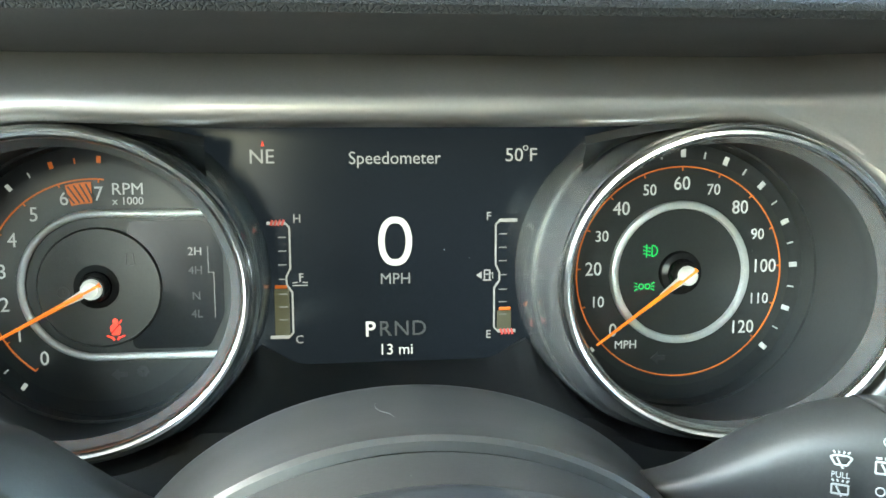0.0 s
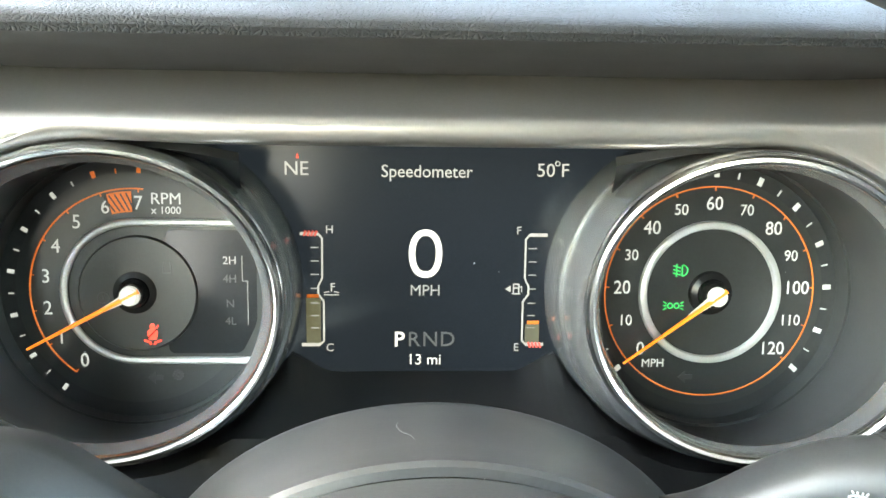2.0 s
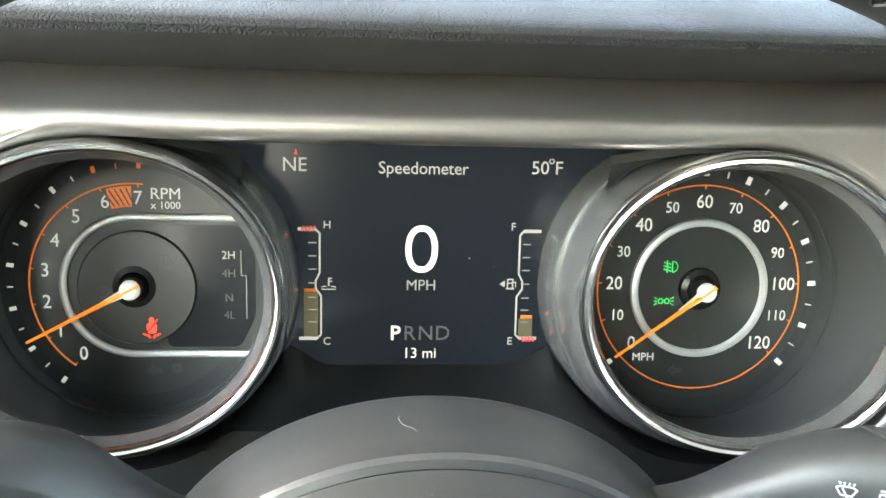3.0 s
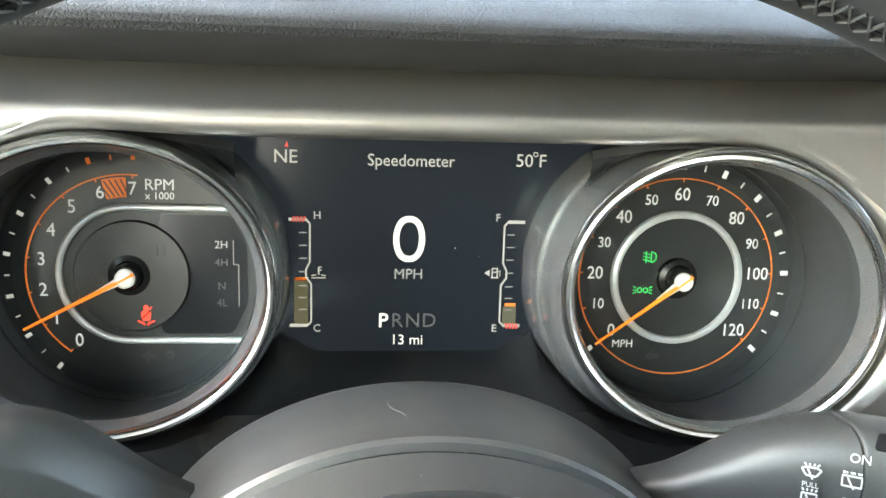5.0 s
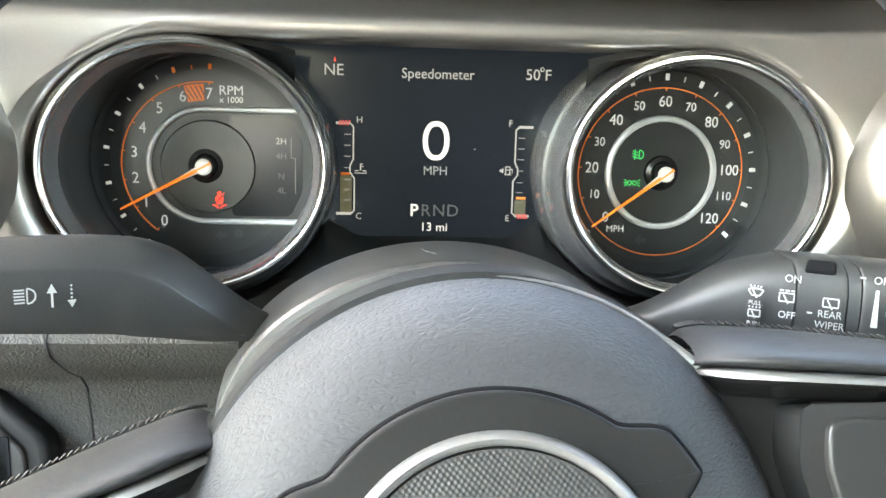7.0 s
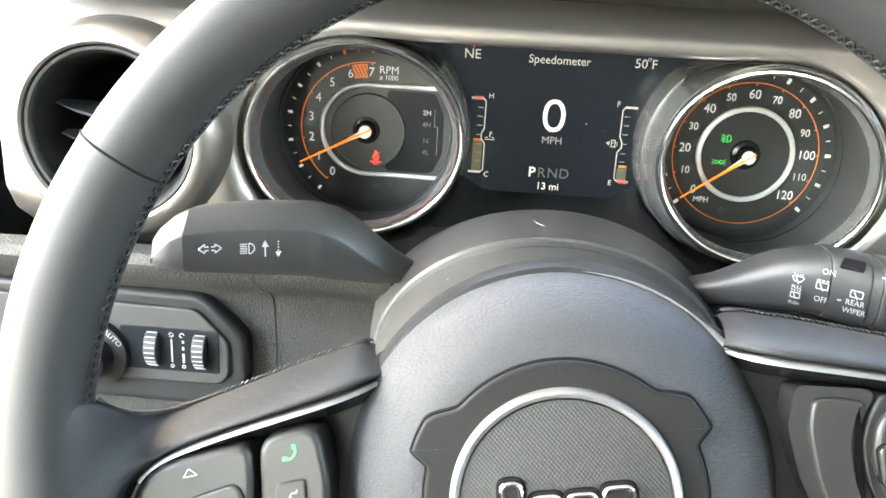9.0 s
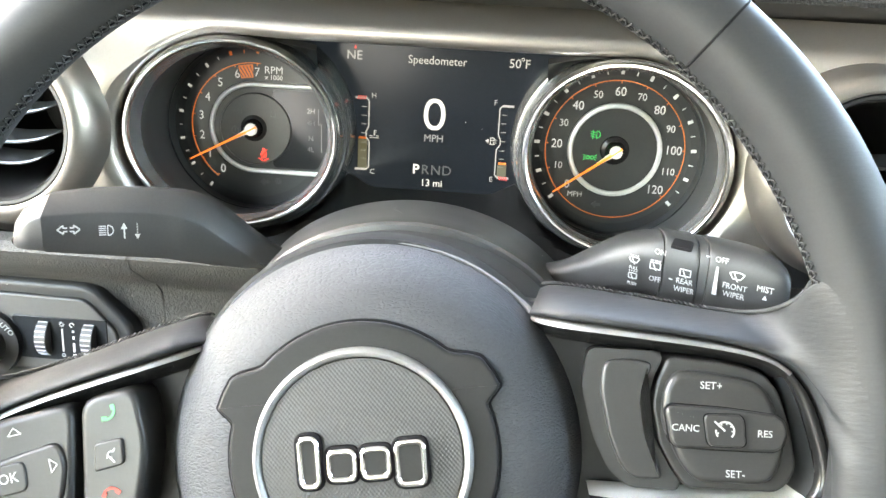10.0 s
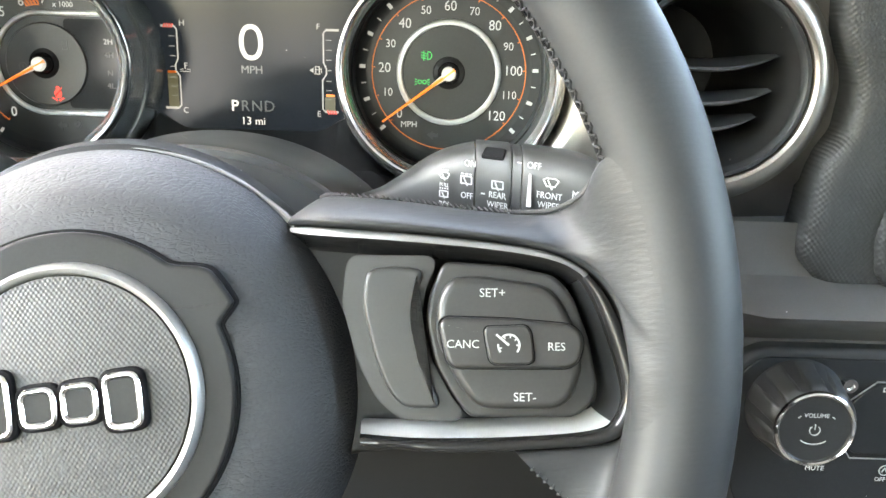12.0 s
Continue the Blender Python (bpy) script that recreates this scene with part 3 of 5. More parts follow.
for i in range(15):
    a = 233 - 10.45 * i
    big = i % 2 == 0
    on_dial(tach, "tick", bars([(*polar(0.0462, a), *polar(0.0488 if big else 0.0482, a), 0.0015 if big else 0.0005)]), ORANGE if i > 11 else WHITE, h=0.0006)
on_dial(tach, "red_zone", lathe([(0.0312, 0), (0.0312, 0.0003), (0.0392, 0.0003), (0.0392, 0)], 12, 90.5, 104.5), ORANGE, label="orange hatched red zone")
for a in np.linspace(91, 104, 5):
    on_dial(tach, "red_zone_stripe", bars([(*polar(0.0385, a + 2.4), *polar(0.0318, a - 2.2), 0.0005)]), DIAL, h=0.0008)
on_dial(tach, "rpm_text", letters("RPM", 0.0046), WHITE, 0.0125, 0.0362)
on_dial(tach, "multiplier_text", letters("x 1000", 0.0030), WHITE, 0.0125, 0.0318)
pill = [(0.0480, 0.0273)] + arc(0, 0, 0.0273, 90, 270, 40) + [(0.0480, -0.0273)]
on_dial(tach, "pill_ring", tube([(*p, 0.0006) for p in pill], 0.0015, 10), SILVER, label="satin silver pill-shaped surround")
on_dial(tach, "range_screen", prism(rounded([(0.012, -0.0245), (0.0405, -0.0245), (0.0465, -0.012), (0.0465, 0.012), (0.0405, 0.0245), (0.012, 0.0245)], 0.003), 0, 0.0006), GLOSS, label="gloss black drive-range window")
on_dial(tach, "inner_disc", lathe([(0, 0.0018), (0.0222, 0.0018), (0.0228, 0.0010), (0.0228, 0)], 64), DIAL, 0.001, -0.0006)
for tx, z, mat in (("2H", 0.0125, SCREENSOFT), ("4H", 0.0052, GHOST), ("N", -0.0046, GHOST), ("4L", -0.0116, GHOST)):
    on_dial(tach, "range_text", letters(tx, 0.0032), mat, 0.0362, z, 0.0012)
on_dial(tach, "range_line", bars([(0.0410, 0.0145, 0.0410, 0.0045, 0.0003), (0.0410, 0.0045, 0.0430, 0.0045, 0.0003), (0.0430, 0.0045, 0.0430, -0.0130, 0.0003)]), SCREENGREY, h=0.0012)


def needle(dial, angle):
    n = on_dial(dial, "needle", loft([[(-0.004, -0.0010, 0.0062), (-0.004, 0.0010, 0.0062), (-0.004, 0.0004, 0.0078), (-0.004, -0.0004, 0.0078)], [(0.020, -0.0008, 0.0058), (0.020, 0.0008, 0.0058), (0.020, 0.0003, 0.0070), (0.020, -0.0003, 0.0070)], [(0.0445, -0.0005, 0.0050), (0.0445, 0.0005, 0.0050), (0.0445, 0.0002, 0.0056), (0.0445, -0.0002, 0.0056)]], close_u=True, caps=True), NEEDLE, h=0.0034, spin=angle, label="orange needle with lit white root")
    part("needle_root", loft([[(-0.003, -0.0022, 0.0048), (-0.003, 0.0022, 0.0048), (-0.003, 0.0020, 0.0064), (-0.003, -0.0020, 0.0064)], [(0.013, -0.0008, 0.0048), (0.013, 0.0008, 0.0048), (0.013, 0.0007, 0.0058), (0.013, -0.0007, 0.0058)]], close_u=True, caps=True), WHITE, n)
    part("needle_cap", lathe([(0, 0.0074), (0.0028, 0.0074), (0.0037, 0.0066), (0.0039, 0.0040)], 32), WHITE, n)
    on_dial(dial, "needle_boss", lathe([(0, 0.0078), (0.0044, 0.0078), (0.0052, 0.0070), (0.0060, 0.0030), (0.0082, 0.0022), (0.0090, 0.0)], 48), BEVEL)


needle(speedo, 216.7)
needle(tach, 208.0)
torso = [Vector(p) for p in ((-0.0015, -0.0026), (0.0015, -0.0026), (0.0021, 0.0004), (0.0012, 0.0016), (-0.0012, 0.0016), (-0.0021, 0.0004))]
lamp_figure = [prism(rounded(torso, 0.0006), 0, 0.0003), prism([Vector((0.0010 * math.cos(t), 0.0027 + 0.0011 * math.sin(t))) for t in np.linspace(0, 2 * math.pi, 17)[:-1]], 0, 0.0003)]
lamp_figure.append(bars([(-0.0034, -0.0028, -0.0014, -0.0036, 0.0007), (0.0034, -0.0028, 0.0014, -0.0036, 0.0007), (-0.0013, -0.0034, -0.0006, -0.0046, 0.0008), (0.0013, -0.0034, 0.0006, -0.0046, 0.0008), (0.0014, 0.0018, 0.0024, 0.0032, 0.0005)]))
belt_lamp = on_dial(tach, "belt_lamp", merge(lamp_figure), RED, 0.0062, -0.0160, 0.0021, label="lit red seat-belt warning lamp")
part("belt_line", bars([(-0.0019, -0.0022, 0.0016, 0.0016, 0.0004)]), GAP, belt_lamp, m=pose(0, 0, 0.00025))
fog = merge([bars(strokes(arc(0.0008, 0, 0.0022, -90, 90, 10), 0.0004) + [(0.0008, -0.0022, 0.0008, 0.0022, 0.0004)] + [(-0.0028, z + 0.0004, 0.0002, z - 0.0004, 0.0004) for z in (-0.0014, 0, 0.0014)] + [(-0.0014, -0.0026, -0.0014, 0.0026, 0.0004)])])
on_dial(speedo, "fog_lamp_symbol", fog, GREEN, -0.0125, 0.0090, 0.0007, label="lit green fog lamp symbol")
park = merge([bars(strokes(arc(s * 0.0013, 0, 0.0010, 90 - s * 90, 90 - s * 90 + 360, 14), 0.0004) + [(s * 0.0028, z, s * 0.0041, z * 1.8, 0.0004) for z in (-0.0009, 0, 0.0009)]) for s in (-1, 1)])
on_dial(speedo, "side_lamp_symbol", park, GREEN, -0.0145, -0.0052, 0.0007, label="lit green parking lamp symbol")
on_dial(speedo, "brake_text", letters("BRAKE", 0.0034), GHOST, 0.006, -0.0115, 0.0006)
on_dial(tach, "unlit_lamp", bars(strokes(arc(0, 0, 0.0022, 0, 360, 16), 0.0005) + [(0, -0.0008, 0, 0.0012, 0.0005)]), GHOST, -0.0120, -0.0020, 0.0021)
on_dial(tach, "unlit_lamp", bars([(-0.0016, -0.0022, 0.0016, -0.0022, 0.0005), (-0.0016, -0.0022, -0.0012, 0.0022, 0.0005), (0.0016, -0.0022, 0.0012, 0.0022, 0.0005)]), GHOST, 0.0125, 0.0100, 0.0021)
on_dial(tach, "unlit_lamp", bars(strokes(arc(0, 0, 0.0014, 0, 360, 12), 0.0016)), GHOST, 0.0150, -0.0335, 0.0003)
on_dial(tach, "abs_text", letters("ABS", 0.0026), GHOST, -0.0100, 0.0100, 0.0021)
for nm, d, x, z, h in (("turn_arrow", tach, 0.0062, -0.0345, 0.0003), ("turn_arrow", speedo, -0.008, -0.0345, 0.0003)):
    on_dial(d, nm, prism([(-0.003, 0), (0, -0.0026), (0, -0.001), (0.003, -0.001), (0.003, 0.001), (0, 0.001), (0, 0.0026)], 0, 0.0002), GHOST, x, z, h)


# ---- air vents ----
def vent(s):
    v = thing("air_vent", "round black air vent with horizontal slats in a satin silver surround", "air vent", face(s * VX, VY, VZ), "round dash vents")
    part("flange", lathe([(0.0590, -0.020), (0.0575, -0.009), (0.0552, -0.0028), (0.0522, 0.0012), (0.0490, 0.0032), (0.0466, 0.0032), (0.0452, 0.0020), (0.0448, -0.001)], 96), FASCIA, v, "bronze-silver raised surround")
    part("outer_ring", lathe([(0.0446, -0.004), (0.0446, -0.0002), (0.0440, 0.0008), (0.0424, 0.0006), (0.0410, -0.0016), (0.0404, -0.012)], 96), SATIN, v)
    part("barrel", lathe([(0.0404, -0.003), (0.0388, -0.012), (0.0368, -0.030), (0.0360, -0.060)], 72), PLATE, v, "matt black vent barrel")
    part("duct", lathe([(0.0362, -0.050), (0.0340, -0.120), (0, -0.125)], 48), PLATE, v, "dark air duct behind the slats")
    for z, w in ((0.0050, 0.0330), (-0.0110, 0.0315), (-0.0232, 0.0255)):
        rows = []
        for i in range(21):
            x = -w + 2 * w * i / 20
            rise = 0.0068 * abs(x / w) ** 2.2
            t = 0.0013 * max(0.12, 1 - abs(x / w) ** 4)
            d = 0.006 + 0.016 * max(0.0, 1 - abs(x / w) ** 3)
            rows.append([(x, z + rise - t, -0.0132), (x, z + rise - 0.3 * t, -0.0118), (x, z + rise + 0.6 * t, -0.0122), (x, z + rise + t, -0.0136), (x, z + rise + t + 0.10 * d, -0.0132 - d), (x, z + rise - t + 0.06 * d, -0.0132 - d)])
        part("slat", loft(rows, close_u=True, caps=True), SLAT, v, "thin curved black slat")
    return v


vent(1)
vent(-1)

# ---- steering column ----
column = thing("column_shroud", "satin black steering column shroud behind the wheel", "column shroud")


def shroud(name, sections, mat=None):
    """A skin over arched sections: (y, top, half width, arch height)."""
    rows = []
    for y, top, half, high in sections:
        row = []
        for i in range(61):
            a = radians(180 - 3 * i)
            x = half * math.cos(a)
            row.append((x, y, top - high * (1 - math.sin(a))))
        rows.append([(row[0][0] * 0.5, y, -0.165), (row[0][0] * 0.94, y, row[0][2] - 0.016)] + row + [(row[-1][0] * 0.94, y, row[-1][2] - 0.016), (row[-1][0] * 0.5, y, -0.165)])
    part(name, loft(rows), mat or SHROUD, column, sharp=30)


shroud("rear_shell", [(-0.050, -0.060, 0.092, 0.072), (-0.0630, -0.0290, 0.0968, 0.076), (-0.0660, -0.0252, 0.0978, 0.076), (-0.0690, -0.0238, 0.0980, 0.076), (-0.0720, -0.0236, 0.0978, 0.076), (-0.0900, -0.0236, 0.0962, 0.075), (-0.1080, -0.0230, 0.0940, 0.074), (-0.1190, -0.0222, 0.0922, 0.073), (-0.1220, -0.0224, 0.0918, 0.073), (-0.1236, -0.0236, 0.0910, 0.073), (-0.1242, -0.0262, 0.0900, 0.073)])
shroud("front_shell", [(-0.1225, -0.0300, 0.0890, 0.071), (-0.1236, -0.0272, 0.0898, 0.071), (-0.1250, -0.0262, 0.0900, 0.071), (-0.1400, -0.0275, 0.0885, 0.070), (-0.1560, -0.0300, 0.0865, 0.069), (-0.1640, -0.0330, 0.0850, 0.068), (-0.1660, -0.0420, 0.0810, 0.062)])


part("lint", tube(glide([(-0.0112, -0.0900, -0.0231), (-0.0116, -0.0950, -0.0226), (-0.0102, -0.0990, -0.0228), (-0.0078, -0.1020, -0.0226), (-0.0064, -0.1050, -0.0228)], 5), 0.00005, 5), PRINT, column, "pale curled fibre")


def stalk_loft(stations):
    """Sections (x, y, z centre, half height, half depth, power) joined into a lever."""
    rows = []
    for x, y, z, hh, hd, pw in stations:
        row = []
        for i in range(28):
            t = 2 * math.pi * i / 28
            c, s = math.cos(t), math.sin(t)
            row.append((x, y + hd * math.copysign(abs(c) ** pw, c), z + hh * math.copysign(abs(s) ** pw, s)))
        rows.append(row)
    return loft(rows, close_u=True, caps=True)


wiper = thing("wiper_stalk", "black wiper stalk with white symbols on the steering column", "stalk", pose(0.0004, 0.001, 0.0038))
WIPER_TILT = 0.6


def wiper_part(name, stations, mat, label="", pw=0.66):
    """Stations: x, top, bottom, half depth along the lever's slanting axis."""
    part(name, stalk_loft([(x, -0.1230 - WIPER_TILT * (x - 0.1225), (top + low) / 2, (top - low) / 2, hd, pw) for x, top, low, hd in glide(stations, 4)]), mat, wiper, label)


wiper_part("arm", [(0.048, -0.0610, -0.0690, 0.0060), (0.066, -0.0555, -0.0665, 0.0074), (0.080, -0.0495, -0.0635, 0.0090), (0.0880, -0.0440, -0.0610, 0.0100), (0.0956, -0.0378, -0.0590, 0.0115), (0.1030, -0.0318, -0.0570, 0.0128), (0.1100, -0.0272, -0.0555, 0.0138), (0.1180, -0.0236, -0.0540, 0.0146), (0.1250, -0.0214, -0.0534, 0.0148)], STALK)
wiper_part("rear_wiper_ring", [(0.1256, -0.0222, -0.0528, 0.0144), (0.1262, -0.0206, -0.0538, 0.0154), (0.1330, -0.0203, -0.0538, 0.0155), (0.1394, -0.0201, -0.0538, 0.0155), (0.1400, -0.0212, -0.0528, 0.0145)], STALK, "black turning ring with finger notch")
# A raised dark patch stands in for the shade of the hollow notch.
part("ring_notch_shade", prism(rounded([Vector(p) for p in [(-0.0054, -0.0026), (0.0054, -0.0026), (0.0048, 0.0028), (-0.0048, 0.0028)]], 0.0012), -0.004, 0.0012, 0.0008), GAP, wiper, "dark patch for the shade of the finger notch", m=pose(0.1330, -0.1410, -0.0234, 0, 0, math.degrees(math.atan2(-WIPER_TILT, 1.0))) @ pose(0, 0, 0, 52, 0, 0))
wiper_part("collar", [(0.1404, -0.0206, -0.0532, 0.0150), (0.1440, -0.0204, -0.0530, 0.0150)], STALK)
wiper_part("front_wiper_knob", [(0.1446, -0.0210, -0.0526, 0.0146), (0.1454, -0.0199, -0.0534, 0.0154), (0.1560, -0.0198, -0.0526, 0.0154), (0.1660, -0.0204, -0.0515, 0.0150), (0.1735, -0.0228, -0.0500, 0.0136), (0.1775, -0.0268, -0.0470, 0.0105), (0.1790, -0.0310, -0.0430, 0.0060)], STALK)
SLOPE = math.degrees(math.atan2(-WIPER_TILT, 1.0))


def on_wiper(name, bm, x, z):
    part(name, bm, PRINT, wiper, m=pose(x, -0.1385 - WIPER_TILT * (x - 0.1225) - 0.0016, z, 0, 0, SLOPE) @ FACE)


for body, height, x, z in (("ON", 0.0031, 0.1231, -0.0279), ("OFF", 0.0029, 0.1221, -0.0418), ("PULL", 0.0018, 0.1123, -0.0386), ("PUSH", 0.0017, 0.1123, -0.0466), ("REAR", 0.0029, 0.1346, -0.0397), ("WIPER", 0.0029, 0.1348, -0.0438), ("OFF", 0.0030, 0.1485, -0.0252), ("FRONT", 0.0029, 0.1548, -0.0366), ("WIPER", 0.0029, 0.1548, -0.0406), ("MIST", 0.0031, 0.1665, -0.0345)):
    on_wiper("wiper_print", letters(body, height * 0.95, narrow=0.92), x, z)
rear_glass = strokes([(-0.0026, 0.0016), (0.0026, 0.0016), (0.0026, -0.0016), (-0.0026, -0.0016), (-0.0026, 0.0016)], 0.0005) + [(-0.0012, 0.0010, 0.0006, -0.0024, 0.0005)]
front_glass = strokes([(-0.0034, 0.0012), (-0.0018, 0.0019), (0.0018, 0.0019), (0.0034, 0.0012), (0.0018, -0.0014), (-0.0018, -0.0014), (-0.0034, 0.0012)], 0.0005) + [(-0.0014, 0.0012, 0.0006, -0.0026, 0.0005)]
spray = [(x, 0.0026, x * 1.3, 0.0034, 0.0005) for x in (-0.0020, -0.0007, 0.0007, 0.0020)]
on_wiper("wiper_symbol", bars(rear_glass + [(-0.0026, 0.0026, -0.0012, 0.0026, 0.0006), (-0.0006, 0.0026, 0.0008, 0.0026, 0.0006), (0.0014, 0.0026, 0.0026, 0.0026, 0.0006)]), 0.1217, -0.0350)
on_wiper("wiper_symbol", bars(rear_glass), 0.1346, -0.0352)
on_wiper("wiper_symbol", bars(front_glass), 0.1552, -0.0312)
on_wiper("wiper_symbol", bars([(a * 0.8, b * 0.8, c * 0.8, d * 0.8, w) for a, b, c, d, w in front_glass + spray]), 0.1123, -0.0345)
on_wiper("wiper_symbol", bars([(a * 0.8, b * 0.8, c * 0.8, d * 0.8, w) for a, b, c, d, w in rear_glass + spray]), 0.1123, -0.0425)
on_wiper("wiper_symbol", prism([(-0.0011, -0.0010), (0.0011, -0.0010), (0, 0.0011)], 0, 0.0003), 0.1668, -0.0382)
on_wiper("wiper_dash", bars([(-0.0009, 0, 0.0009, 0, 0.0006)]), 0.1288, -0.0397)
on_wiper("wiper_dash", bars([(-0.0009, 0, 0.0009, 0, 0.0006)]), 0.1428, -0.0246)
on_wiper("speed_wedge", prism([(-0.0011, -0.0068), (0.0011, -0.0068), (0.0005, 0.0068), (-0.0005, 0.0068)], 0, 0.0003), 0.1472, -0.0354)

signal = thing("turn_signal_stalk", "black turn signal stalk with chamfered tip and white symbols", "stalk", pose(-0.008, 0.027, -0.0065))


def chamfered(stations):
    rows = []
    for x, y, top, low, d in stations:
        rows.append([(x, y - d * 0.85, low), (x, y - d, low + 0.003), (x, y - d, top - 0.0105), (x, y - d * 0.96, top - 0.0092), (x, y - d * 0.20, top - 0.0012), (x, y, top), (x, y + d, top - 0.002), (x, y + d, low + 0.004), (x, y + d * 0.8, low)])
    return loft(rows, close_u=True, caps=True)


part("lever", chamfered([tuple(q) for q in glide([(-0.044, -0.114, -0.0590, -0.0620, 0.005), (-0.060, -0.122, -0.0470, -0.0540, 0.007), (-0.074, -0.129, -0.0370, -0.0510, 0.009), (-0.084, -0.134, -0.0282, -0.0492, 0.0105), (-0.092, -0.138, -0.0206, -0.0472, 0.0115), (-0.100, -0.142, -0.0138, -0.0452, 0.012), (-0.108, -0.146, -0.0098, -0.0433, 0.0125), (-0.116, -0.149, -0.0078, -0.0416, 0.0125), (-0.130, -0.156, -0.0062, -0.0395, 0.0125), (-0.150, -0.164, -0.0058, -0.0372, 0.0125), (-0.1675, -0.1718, -0.0070, -0.0350, 0.0120)], 4)]), STALK, signal, sharp=48)
part("tip", chamfered([(-0.1675, -0.1718, -0.0072, -0.0346, 0.0120), (-0.173, -0.174, -0.0095, -0.0342, 0.0105), (-0.180, -0.177, -0.0160, -0.0335, 0.0080), (-0.1835, -0.178, -0.0215, -0.0325, 0.0050)]), STALK, signal, sharp=48)
SLOPE2 = math.degrees(math.atan2(0.42, 1.0))


def on_signal(name, bm, x, z):
    y = -0.1560 + 0.42 * (x + 0.130) - 0.0129
    part(name, bm, PRINT, signal, m=pose(x, y, z, 0, 0, SLOPE2) @ FACE)


arrows = []
for s in (-1, 1):
    pts = [(s * 0.0006, 0.0009), (s * 0.0024, 0.0009), (s * 0.0024, 0.0022), (s * 0.0052, 0), (s * 0.0024, -0.0022), (s * 0.0024, -0.0009), (s * 0.0006, -0.0009)]
    arrows += strokes(pts, 0.0006)
on_signal("arrow_symbol", bars(arrows), -0.1560, -0.0235)
on_signal("beam_symbol", bars(strokes(arc(0.0005, 0, 0.0026, -90, 90, 12), 0.0005) + [(0.0005, -0.0026, 0.0005, 0.0026, 0.0005)] + [(-0.0036, z, -0.0003, z, 0.0005) for z in (-0.0022, -0.0011, 0, 0.0011, 0.0022)]), -0.1400, -0.0245)
on_signal("push_arrow_symbol", merge([bars([(0, -0.004, 0, 0.0014, 0.0007)]), prism([(-0.0016, 0.0010), (0.0016, 0.0010), (0, 0.0042)], 0, 0.0003)]), -0.1325, -0.0250)
on_signal("pull_arrow_symbol", merge([bars([(0, z, 0, z + 0.0006, 0.0006) for z in (-0.0008, 0.0006, 0.0020, 0.0034)]), prism([(-0.0014, -0.0014), (0, -0.0040), (0.0014, -0.0014)], 0, 0.0003)]), -0.1268, -0.0255)


# ---- steering wheel ----
WHEEL = pose(-0.0018, -0.2554, -0.0627) @ pose(0, 0, 0, 73, 0, 0) @ pose(0, 0, 0, 0, 0, 9.4)
wheel = thing("steering_wheel", "black leather steering wheel with stitched rim and silver trim, slightly turned", "steering wheel", WHEEL)
RX, RY, RZ = -0.001, 0.0025, -0.005
RIMPOSE = pose(RX, RY, RZ)
RM, RA, RB_ = 0.1920, 0.0176, 0.0168


def rim_point(deg, a, grow=0.0):
    """A point of the rim's skin: deg round the wheel, a round the section (0 outside, 90 crest, 180 inside)."""
    swell = 0.0010 * max(math.exp(-((deg - g) / 16.0) ** 2) for g in (25, 155)) + grow
    c, q = math.cos(radians(a)), 1.0 - 0.10 * max(0.0, -math.cos(radians(a))) ** 2
    rad = RM + (RA + swell) * c * q
    return rad * math.cos(radians(deg)), rad * math.sin(radians(deg)), (RB_ + swell) * math.sin(radians(a))


rows = [[rim_point(2.0 * i, 10.0 * j) for j in range(36)] for i in range(180)]
part("rim", loft(rows, close_u=True, close_v=True), RIM, wheel, "smooth black leather rim", m=RIMPOSE)
for deg in (41.0, 141):
    part("rim_seam", tube([rim_point(deg, 9.0 * j, 0.0001) for j in range(40)], 0.0005, 6, closed=True), GAP, wheel, "pressed cross seam in the leather", m=RIMPOSE)

HX, HY = -0.0015, -0.0165


def mirror(pts, s):
    return [Vector((s * x, y)) for x, y in pts] if s > 0 else [Vector((-x, y)) for x, y in pts][::-1]


